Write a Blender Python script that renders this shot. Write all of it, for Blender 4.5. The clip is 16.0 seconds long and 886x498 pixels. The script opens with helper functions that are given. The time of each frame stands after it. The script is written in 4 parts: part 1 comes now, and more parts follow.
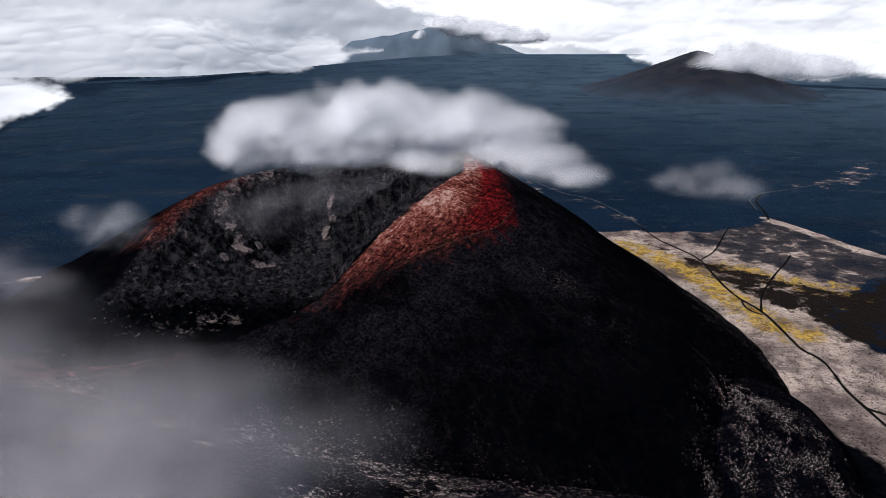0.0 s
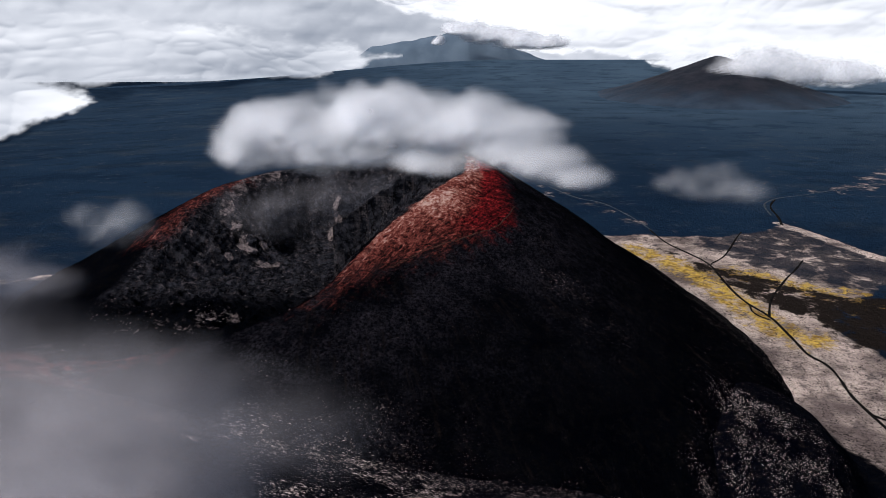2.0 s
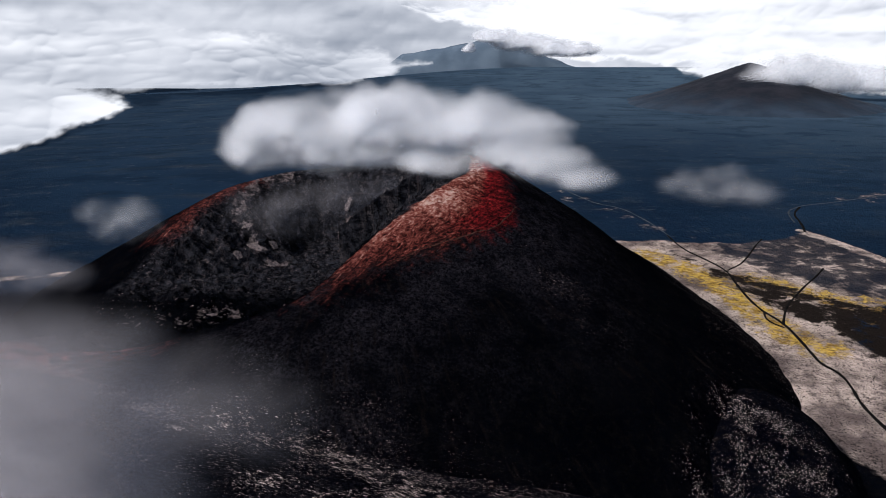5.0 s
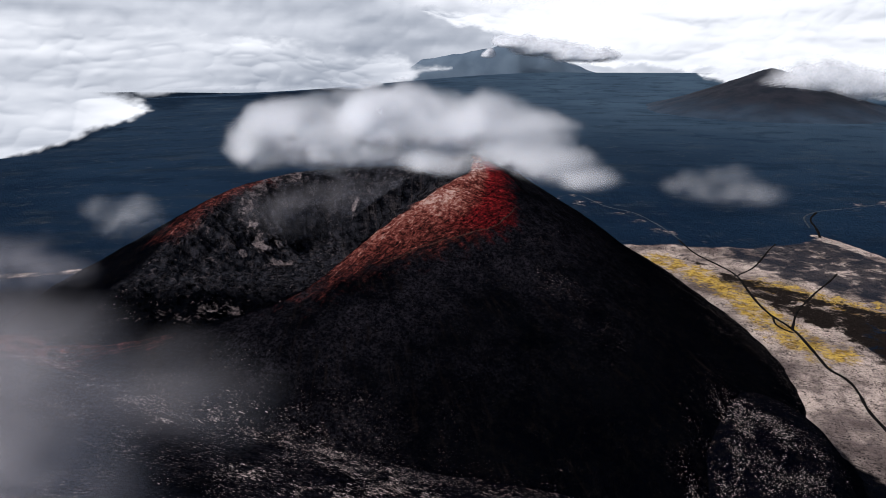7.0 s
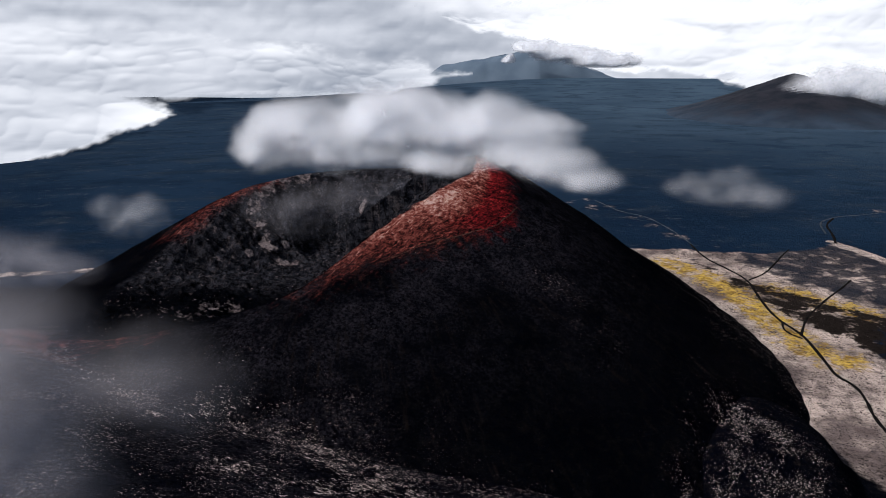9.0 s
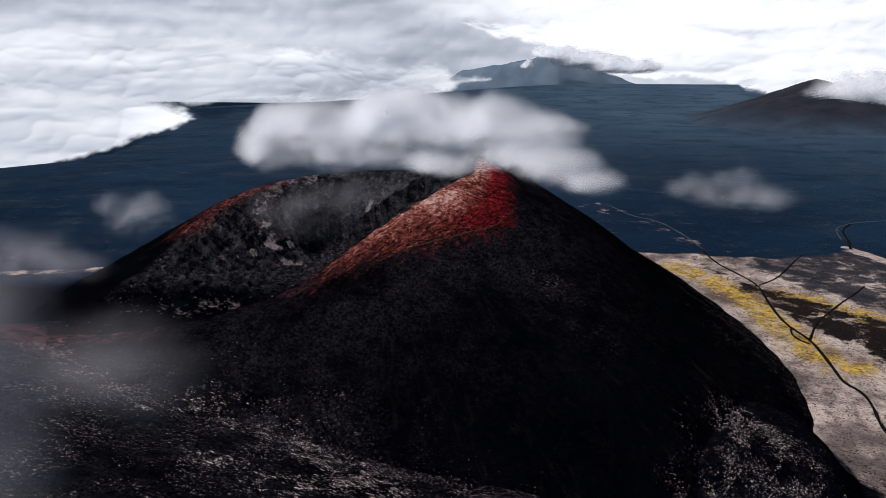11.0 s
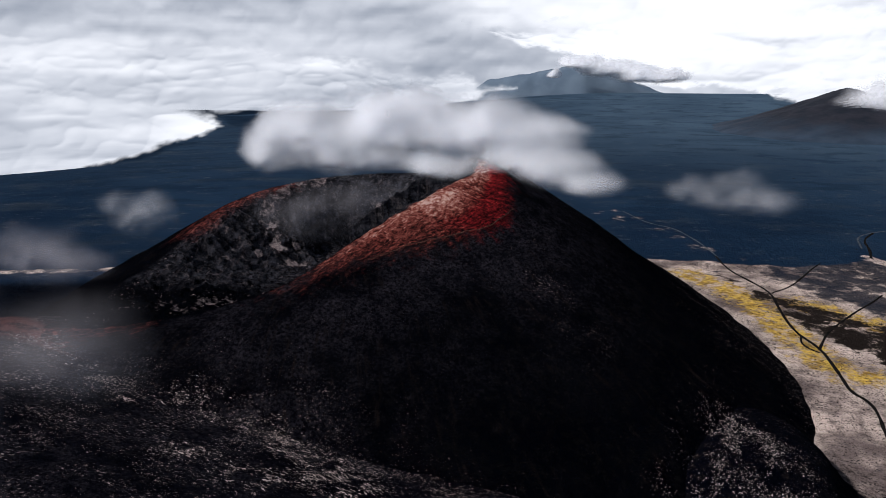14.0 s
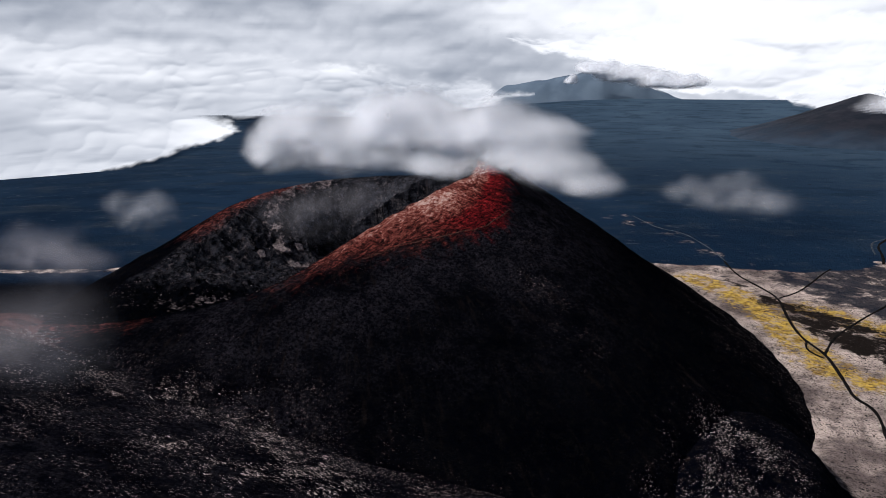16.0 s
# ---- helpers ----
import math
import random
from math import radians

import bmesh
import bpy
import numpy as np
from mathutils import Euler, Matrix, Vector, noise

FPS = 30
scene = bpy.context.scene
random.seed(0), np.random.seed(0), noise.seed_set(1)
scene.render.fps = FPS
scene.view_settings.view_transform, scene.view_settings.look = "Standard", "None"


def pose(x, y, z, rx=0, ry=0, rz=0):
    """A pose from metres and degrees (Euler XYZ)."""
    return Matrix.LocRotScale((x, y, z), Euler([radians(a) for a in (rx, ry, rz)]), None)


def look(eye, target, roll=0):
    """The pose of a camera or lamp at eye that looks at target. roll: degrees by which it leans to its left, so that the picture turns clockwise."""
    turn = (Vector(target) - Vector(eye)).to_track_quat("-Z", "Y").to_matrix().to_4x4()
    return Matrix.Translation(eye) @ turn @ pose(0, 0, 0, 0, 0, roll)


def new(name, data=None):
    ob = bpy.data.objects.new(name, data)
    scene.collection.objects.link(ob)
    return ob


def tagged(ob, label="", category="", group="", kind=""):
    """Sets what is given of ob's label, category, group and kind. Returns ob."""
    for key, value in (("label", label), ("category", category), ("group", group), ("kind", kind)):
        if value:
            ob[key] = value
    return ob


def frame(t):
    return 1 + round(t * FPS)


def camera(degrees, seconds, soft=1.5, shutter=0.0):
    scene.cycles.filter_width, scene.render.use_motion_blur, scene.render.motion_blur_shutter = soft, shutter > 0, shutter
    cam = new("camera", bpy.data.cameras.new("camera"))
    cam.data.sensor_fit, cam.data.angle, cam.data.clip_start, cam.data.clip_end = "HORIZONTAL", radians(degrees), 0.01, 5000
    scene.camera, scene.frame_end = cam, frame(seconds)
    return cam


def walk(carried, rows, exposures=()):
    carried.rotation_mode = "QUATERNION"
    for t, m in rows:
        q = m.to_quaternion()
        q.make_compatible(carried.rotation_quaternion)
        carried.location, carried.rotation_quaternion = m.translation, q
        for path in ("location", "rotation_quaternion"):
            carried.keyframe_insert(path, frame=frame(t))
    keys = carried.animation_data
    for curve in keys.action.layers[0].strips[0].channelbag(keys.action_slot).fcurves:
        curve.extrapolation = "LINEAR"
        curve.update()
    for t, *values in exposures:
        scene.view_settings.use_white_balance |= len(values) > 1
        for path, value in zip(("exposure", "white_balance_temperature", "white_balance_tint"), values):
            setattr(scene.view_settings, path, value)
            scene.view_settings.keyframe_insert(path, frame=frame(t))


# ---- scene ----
# ======== camera and its path ========
cam = camera(64.3, 16.0, soft=0.75)
METRES, EYE, TILT, LEAN, TURN = 120.0, 250.0, -18.5, 0.0, 0.0
ROWS = [
    (0.0, 0.0, 0.0, 0.0, 0.0, 0.0, 0.0),
    (0.5, 0.0278, 0.001, -0.0079, 0.38, 0.12, -0.12),
    (1.0, 0.0579, 0.003, -0.0152, 0.79, 0.24, -0.24),
    (1.5, 0.0863, 0.0049, -0.022, 1.17, 0.34, -0.34),
    (2.0, 0.1191, 0.0088, -0.0304, 1.6, 0.46, -0.47),
    (2.5, 0.1472, 0.0124, -0.0363, 2.0, 0.53, -0.59),
    (3.0, 0.1778, 0.0151, -0.0453, 2.45, 0.65, -0.74),
    (3.5, 0.2056, 0.016, -0.0521, 2.85, 0.75, -0.86),
    (4.0, 0.2374, 0.017, -0.0588, 3.31, 0.85, -0.98),
    (6.5, 0.3827, 0.0455, -0.1008, 5.35, 1.37, -1.71),
    (7.0, 0.4131, 0.0502, -0.1079, 5.78, 1.47, -1.86),
    (7.5, 0.4431, 0.0536, -0.1147, 6.2, 1.56, -2.0),
    (8.0, 0.4732, 0.0578, -0.1217, 6.63, 1.66, -2.14),
    (8.5, 0.5024, 0.0619, -0.1282, 7.04, 1.76, -2.27),
    (9.0, 0.5336, 0.0654, -0.1344, 7.48, 1.87, -2.39),
    (11.5, 0.6803, 0.1069, -0.1697, 9.47, 2.39, -3.08),
    (12.0, 0.7111, 0.1148, -0.1769, 9.86, 2.51, -3.21),
    (12.5, 0.7399, 0.1216, -0.1829, 10.22, 2.61, -3.33),
    (13.0, 0.7708, 0.1298, -0.1898, 10.61, 2.72, -3.45),
    (13.5, 0.7995, 0.1375, -0.1961, 10.97, 2.81, -3.57),
    (14.0, 0.8313, 0.1454, -0.2019, 11.36, 2.92, -3.68),
    (14.5, 0.8593, 0.1542, -0.2087, 11.7, 3.03, -3.81),
    (15.0, 0.8905, 0.1617, -0.2153, 12.08, 3.14, -3.94),
    (15.5, 0.9203, 0.1689, -0.2204, 12.44, 3.23, -4.03),
    (16.0, 0.9527, 0.177, -0.2259, 12.83, 3.33, -4.14),
]
walk(cam, [(t, pose(0, 0, EYE, TILT, LEAN, TURN) @ pose(METRES * x, METRES * y, METRES * z, 90 + pitch, roll, yaw)) for t, x, y, z, yaw, pitch, roll in ROWS],
     exposures=[(0.0, 0.0, 6000, 12), (16.0, 0.0, 6000, 12)])
scene.cycles.transparent_max_bounces = 64

# ======== light ========
SUN_WAY = Vector((-0.67, -0.26, 0.69)).normalized()      # towards the sun


def make_world():
    world = bpy.data.worlds.new("sky")
    scene.world = world
    world.use_nodes = True
    nt = world.node_tree
    nt.nodes.clear()
    n = nt.nodes.new
    out, bg = n("ShaderNodeOutputWorld"), n("ShaderNodeBackground")
    sky = n("ShaderNodeTexSky")
    sky.sky_type, sky.sun_disc = "NISHITA", False
    sky.sun_elevation = math.asin(SUN_WAY.z)
    sky.sun_rotation = math.atan2(SUN_WAY.x, SUN_WAY.y)
    dim = n("ShaderNodeVectorMath")
    dim.operation = "SCALE"
    dim.inputs["Scale"].default_value = 0.05
    nt.links.new(sky.outputs[0], dim.inputs[0])
    coord, mp = n("ShaderNodeTexCoord"), n("ShaderNodeMapping")
    mp.inputs["Scale"].default_value = (2.0, 2.0, 7.0)
    nt.links.new(coord.outputs["Generated"], mp.inputs[0])
    billow = n("ShaderNodeTexNoise")
    billow.inputs["Scale"].default_value, billow.inputs["Detail"].default_value = 1.7, 9.0
    billow.inputs["Roughness"].default_value, billow.inputs["Distortion"].default_value = 0.52, 0.5
    nt.links.new(mp.outputs[0], billow.inputs["Vector"])
    ramp = n("ShaderNodeValToRGB")
    el = ramp.color_ramp.elements
    el[0].position, el[0].color = 0.33, (0.34, 0.38, 0.44, 1)
    el[1].position, el[1].color = 0.60, (0.96, 0.97, 0.98, 1)
    mid = ramp.color_ramp.elements.new(0.45)
    mid.color = (0.68, 0.71, 0.75, 1)
    nt.links.new(billow.outputs["Fac"], ramp.inputs[0])
    # the clouds thin out upwards and leave blue sky overhead
    split, cover = n("ShaderNodeSeparateXYZ"), n("ShaderNodeMapRange")
    cover.interpolation_type = "SMOOTHSTEP"
    nt.links.new(coord.outputs["Generated"], split.inputs[0])
    nt.links.new(split.outputs[2], cover.inputs[0])
    for k, v in ((1, 0.10), (2, 0.35), (3, 0.8), (4, 0.10)):
        cover.inputs[k].default_value = v
    mix = n("ShaderNodeMix")
    mix.data_type = "RGBA"
    nt.links.new(cover.outputs[0], mix.inputs["Factor"])
    nt.links.new(dim.outputs[0], mix.inputs["A"])
    nt.links.new(ramp.outputs[0], mix.inputs["B"])
    nt.links.new(mix.outputs["Result"], bg.inputs["Color"])
    bg.inputs["Strength"].default_value = 1.0
    nt.links.new(bg.outputs[0], out.inputs[0])


make_world()
sun = new("sun", bpy.data.lights.new("sun", "SUN"))
sun.data.energy, sun.data.angle, sun.data.color = 4.8, radians(1.0), (1.0, 0.90, 0.79)
sun.matrix_world = look((0, 0, 900), tuple(Vector((0, 0, 900)) - SUN_WAY))


# ======== numbers: noise and shapes ========
def smooth(a, b, v):
    f = np.clip((v - a) / (b - a), 0, 1)
    return f * f * (3 - 2 * f)


def smax(a, b, k):
    return 0.5 * (a + b + np.sqrt((a - b) ** 2 + k * k))


def smin(a, b, k):
    return 0.5 * (a + b - np.sqrt((a - b) ** 2 + k * k))


def lattice(i, j, k, seed):
    h = (i * 374761393 + j * 668265263 + k * 2147483647 + seed * 1274126177) & 0xFFFFFFFF
    h = ((h ^ (h >> 13)) * 1274126177) & 0xFFFFFFFF
    h = ((h ^ (h >> 16)) * 2246822519) & 0xFFFFFFFF
    return ((h ^ (h >> 15)) & 0xFFFF) / 65535.0


def value_noise(x, y, z=0.0, seed=0):
    x, y, z = np.broadcast_arrays(np.asarray(x, float), np.asarray(y, float), np.asarray(z, float))
    i, j, k = (np.floor(v).astype(np.int64) for v in (x, y, z))
    u, v, w = (c * c * c * (c * (c * 6 - 15) + 10) for c in (x - i, y - j, z - k))
    out = 0
    for a in (0, 1):
        for b in (0, 1):
            for c in (0, 1):
                out = out + lattice(i + a, j + b, k + c, seed) * (u if a else 1 - u) * (v if b else 1 - v) * (w if c else 1 - w)
    return out


def fbm(x, y, z=0.0, octaves=5, seed=0, gain=0.5, ridged=False):
    """Fractal noise, about -1 to 1."""
    total, amp, norm = 0, 1.0, 0.0
    for o in range(octaves):
        f = 2.03 ** o
        v = value_noise(x * f + 17.3 * o, y * f - 9.1 * o, np.asarray(z) * f + 5.7 * o, seed + o) * 2 - 1
        if ridged:
            v = 1 - 2 * np.abs(v)
        total, norm, amp = total + amp * v, norm + amp, amp * gain
    return total / norm


def way_distance(x, y, points):
    """Distance from a polyline on the plan."""
    best = np.full(np.shape(x), 1e9)
    for (ax, ay), (bx, by) in zip(points[:-1], points[1:]):
        ex, ey = bx - ax, by - ay
        f = np.clip(((x - ax) * ex + (y - ay) * ey) / (ex * ex + ey * ey), 0, 1)
        best = np.minimum(best, np.hypot(x - ax - f * ex, y - ay - f * ey))
    return best


def within(x, y, points):
    """Signed distance to a polygon on the plan, positive inside."""
    inside = np.zeros(np.shape(x), bool)
    ring = points + points[:1]
    for (ax, ay), (bx, by) in zip(ring[:-1], ring[1:]):
        if ay != by:
            inside ^= ((ay > y) != (by > y)) & (x < (bx - ax) * (y - ay) / (by - ay) + ax)
    d = way_distance(x, y, ring)
    return np.where(inside, d, -d)


def periodic(theta, angles, values):
    """Smooth periodic curve through values at angles in degrees (cubic Hermite)."""
    a = np.radians(np.array(angles + [angles[0] + 360]))
    v = np.array(values + values[:1], float)
    slope = np.empty(len(v))
    for k in range(len(angles)):
        lo, hi = k - 1, k + 1
        span_lo = a[k] - (a[lo] if k else a[-2] - 2 * np.pi)
        span_hi = a[hi] - a[k]
        d_lo = (v[k] - (v[lo] if k else v[-2])) / span_lo
        d_hi = (v[hi] - v[k]) / span_hi
        slope[k] = (d_lo * span_hi + d_hi * span_lo) / (span_lo + span_hi)
    slope[-1] = slope[0]
    t = (theta - a[0]) % (2 * np.pi) + a[0]
    k = np.clip(np.searchsorted(a, t, side="right") - 1, 0, len(angles) - 1)
    h = a[k + 1] - a[k]
    s = (t - a[k]) / h
    return ((2 * s ** 3 - 3 * s ** 2 + 1) * v[k] + (s ** 3 - 2 * s ** 2 + s) * h * slope[k]
            + (-2 * s ** 3 + 3 * s ** 2) * v[k + 1] + (s ** 3 - s ** 2) * h * slope[k + 1])


# ======== the land ========
CRATER = (-90.0, 540.0)
RIM_ANGLE = [0, 20, 45, 80, 118, 134, 150, 190, 215, 243, 258, 274, 286, 303, 329, 346]
RIM_RADIUS = [107, 121, 150, 172, 182, 178, 166, 160, 188, 233, 199, 168, 130, 105, 98, 111]
RIM_HEIGHT = [147, 138, 121, 107, 99, 94, 88, 60, 48, 69, 77, 90, 102, 114, 128, 139]
SHELF = [5, 1, 0, 0, 0, 0, 0, 0, 0, 0, 4, 12, 26, 40, 57, 21]      # width of the red terrace outside the crest


def plain_height(x, y):
    dist = np.hypot(x, y)
    left = smooth(300, -1700, x)
    z = -6 - 0.016 * np.maximum(0, y - 900) - left * 0.046 * np.clip(dist - 750, 0, 1550)
    z = z + 0.029 * (y - 2600 + np.sqrt((y - 2600) ** 2 + 500 ** 2)) * (1 - 0.6 * left)
    z = z - 140 * smooth(4150, 4500, y)
    far = smooth(500, 1500, dist)
    z = z + 2.0 * fbm(x / 260, y / 260, octaves=4, seed=3) * (1 - 0.4 * far)
    return z


def hill_height(x, y):
    """The slope in front of the cone."""
    z = 146.6 - 0.224 * x - 0.363 * y
    z = smin(z, 112 + 0 * x, 30)
    z = z - 90 * smooth(-230, -390, x) * smooth(180, 330, y)
    return z + 3.0 * fbm(x / 60, y / 60, octaves=4, seed=11)


def mound_height(x, y):
    """A low mound at the cone's foot."""
    d = np.hypot((x - 190) / 53, (y - 370) / 82)
    return 31 * (1 - d ** 4) - 6 + 2.0 * fbm(x / 25, y / 25, octaves=3, seed=4)


def ground_height(x, y):
    z = smax(plain_height(x, y), hill_height(x, y), 14)
    z = smax(z, mound_height(x, y), 8)
    rough = smooth(700, 200, np.hypot(x, y))
    return z + rough * 0.5 * fbm(x / 7, y / 7, octaves=3, seed=5)


def cone_shape(x, y):
    """Height of the cone, and the radial place: negative inside the crater."""
    dx, dy = x - CRATER[0], y - CRATER[1]
    r, th = np.hypot(dx, dy), np.arctan2(dy, dx)
    wob = 1 + 0.03 * fbm(dx / 40, dy / 40, octaves=3, seed=21)
    big, top, shelf = (periodic(th, RIM_ANGLE, v) for v in (RIM_RADIUS, RIM_HEIGHT, SHELF))
    big = big * wob
    d = r - big
    deg = np.degrees(th) % 360
    soft = 6 + 14 * smooth(318, 292, deg) * smooth(200, 250, deg)
    beyond = np.maximum(d - np.maximum(shelf, 0), 0)
    steep = 0.675 - 0.17 * smooth(100, 135, deg) * smooth(235, 205, deg)
    out = top - (0.17 - 0.12 * smooth(334, 350, deg)) * np.clip(d, 0, np.maximum(shelf, 0)) - steep * (np.sqrt(beyond ** 2 + soft ** 2) - soft)
    out = out + (0.12 - 0.12 * smooth(334, 350, deg)) * np.maximum(shelf, 0) * smooth(shelf + 5, shelf + 90, d)
    floor = 38 + 16 * smooth(560, 440, y) + 3 * fbm(dx / 30, dy / 30, octaves=3, seed=22)
    inn = top - (0.62 + 0.85 * smooth(140, 110, deg) * smooth(20, 50, deg) + 0.35 * smooth(215, 250, deg)) * (np.sqrt(np.minimum(d, 0) ** 2 + 10 ** 2) - 10)
    inn = smax(inn, np.minimum(floor, top), 8)
    z = np.where(d > 0, out, inn)
    crag = smooth(2, -22, d) * (0.35 + 0.65 * smooth(28, 50, z))
    ribs = fbm(th * 9 + 0.012 * r, r / 120, octaves=4, seed=28, ridged=True)
    z = z + crag * (5.8 * fbm(dx / 24, dy / 24, z / 18, octaves=6, seed=23, ridged=True, gain=0.55) + 4.2 * ribs + 1.7 * fbm(dx / 6, dy / 6, z / 6, octaves=3, seed=29, ridged=True))
    gully = fbm(th * 14, r / 90, octaves=3, seed=24)
    z = z + smooth(5, 60, d) * 1.4 * gully + 0.45 * fbm(x / 6, y / 6, octaves=3, seed=25)
    z = z + smooth(-6, 4, d) * smooth(shelf + 10, shelf - 4, d) * smooth(8, 25, shelf) * 1.1 * fbm(th * 15, d / 4.5, octaves=4, seed=34, gain=0.6, ridged=True)
    z = z + smooth(-6, 6, d) * smooth(shelf + 14, shelf - 2, d) * smooth(8, 25, shelf) * (1.8 * fbm(x / 9, y / 9, octaves=5, seed=26, ridged=True, gain=0.6))
    return z, d, th, shelf


def cone_height(x, y):
    return cone_shape(x, y)[0]


def land_height(x, y):
    x, y = np.asarray(x, float), np.asarray(y, float)
    return np.maximum(ground_height(x, y), cone_height(x, y))


# ======== materials ========
class Nodes:
    """Short hand for a node material."""

    def __init__(self, name):
        self.mat = bpy.data.materials.new(name)
        self.mat.use_nodes = True
        self.tree = self.mat.node_tree
        self.tree.nodes.clear()
        self.out = self.tree.nodes.new("ShaderNodeOutputMaterial")

    def add(self, kind, **values):
        node = self.tree.nodes.new(kind)
        for key, value in values.items():
            self.put(node, key, value)
        return node

    def put(self, node, key, value):
        socket = node.inputs[key.replace("_", " ")] if isinstance(key, str) else node.inputs[key]
        if hasattr(value, "is_output"):
            self.tree.links.new(value, socket)
        else:
            socket.default_value = value

    def place(self, scale=(1, 1, 1)):
        mp = self.add("ShaderNodeMapping", Scale=scale)
        self.tree.links.new(self.add("ShaderNodeTexCoord").outputs["Object"], mp.inputs[0])
        return mp.outputs[0]

    def noise(self, size, detail=6.0, rough=0.55, vector=None, distortion=0.0):
        node = self.add("ShaderNodeTexNoise", Scale=1.0 / size, Detail=detail, Roughness=rough, Distortion=distortion)
        self.tree.links.new(vector or self.place(), node.inputs["Vector"])
        return node.outputs["Fac"]

    def cells(self, size, vector=None):
        node = self.add("ShaderNodeTexVoronoi", Scale=1.0 / size)
        self.tree.links.new(vector or self.place(), node.inputs["Vector"])
        return node.outputs["Distance"], node.outputs["Color"]

    def span(self, value, lo, hi, a=0.0, b=1.0):
        node = self.add("ShaderNodeMapRange")
        node.interpolation_type = "SMOOTHSTEP"
        for key, v in ((0, value), (1, lo), (2, hi), (3, a), (4, b)):
            self.put(node, key, v)
        return node.outputs[0]

    def calc(self, op, a, b=0.0, clamp=False):
        node = self.add("ShaderNodeMath")
        node.operation, node.use_clamp = op, clamp
        self.put(node, 0, a)
        self.put(node, 1, b)
        return node.outputs[0]

    def blend(self, fac, a, b):
        node = self.add("ShaderNodeMix")
        node.data_type = "RGBA"
        for key, v in (("Factor", fac), ("A", a), ("B", b)):
            if isinstance(v, tuple):
                v = (*v, 1.0)
            self.put(node, key, v)
        return node.outputs["Result"]

    def field(self, name):
        node = self.add("ShaderNodeAttribute")
        node.attribute_name = name
        return node.outputs["Fac"]

    def pair(self, along, across):
        """Coordinates that follow the crater's rim: metres along it and outwards from it, over these lengths."""
        node = self.add("ShaderNodeCombineXYZ", X=self.calc("DIVIDE", self.field("rim_way"), along), Y=self.calc("DIVIDE", self.field("rim_off"), across))
        return node.outputs[0]

    def ramp(self, value, stops):
        node = self.add("ShaderNodeValToRGB", Fac=value)
        el = node.color_ramp.elements
        for k, (at, colour) in enumerate(stops):
            e = el[k] if k < 2 else el.new(at)
            e.position, e.color = at, (*colour, 1)
        return node.outputs[0]

    def bump(self, height, strength, distance):
        node = self.add("ShaderNodeBump", Strength=strength, Distance=distance, Height=height)
        return node.outputs[0]

    def surface(self, colour, rough=0.95, normal=None, specular=0.2):
        node = self.add("ShaderNodeBsdfPrincipled")
        self.put(node, "Base Color", (*colour, 1.0) if isinstance(colour, tuple) else colour)
        self.put(node, "Roughness", rough)
        self.put(node, "Specular IOR Level", specular)
        if normal:
            self.put(node, "Normal", normal)
        self.tree.links.new(node.outputs[0], self.out.inputs[0])
        return self.mat


def black_scoria(m, fine, grit):
    """Black cinders with lit grains painted in; grey dust and painted haze by one field, pale crumbs and painted sun
    glints by the fleck field.
    """
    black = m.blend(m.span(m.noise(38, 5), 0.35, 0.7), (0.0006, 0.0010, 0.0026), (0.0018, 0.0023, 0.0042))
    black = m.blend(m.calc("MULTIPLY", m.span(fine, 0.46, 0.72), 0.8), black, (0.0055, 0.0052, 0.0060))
    # grains that catch the sun, painted as lighter specks
    grain = m.noise(0.75, 4, 0.75)
    some = m.span(m.noise(15, 7, 0.7), 0.44, 0.66)
    black = m.blend(m.calc("MULTIPLY", m.span(grain, 0.60, 0.69), some), black, (0.075, 0.058, 0.055))
    # grey dust, and thin haze over the slopes put into the same colour
    dust_haze = m.blend(m.span(m.noise(1.7, 9, 0.78), 0.42, 0.62), (0.0038, 0.0039, 0.0060), (0.039, 0.036, 0.046))
    greyed = m.calc("MULTIPLY", m.calc("MULTIPLY", m.field("dust_haze"), m.span(m.noise(45, 6, 0.62), 0.33, 0.58)), m.span(m.noise(9, 8, 0.72), 0.34, 0.66, 0.15, 1.0))
    black = m.blend(greyed, black, dust_haze)
    # sun glints on rough ground, painted in among the pale crumbs
    flecks = m.span(m.noise(1.5, 8, 0.8, m.place((0.85, 1.1, 1.0)), 0.2), 0.56, 0.63)
    flecks = m.calc("MULTIPLY", flecks, m.span(m.noise(22, 7, 0.68), 0.44, 0.62))
    return m.blend(m.calc("MULTIPLY", flecks, m.field("fleck")), black, (0.48, 0.385, 0.37))


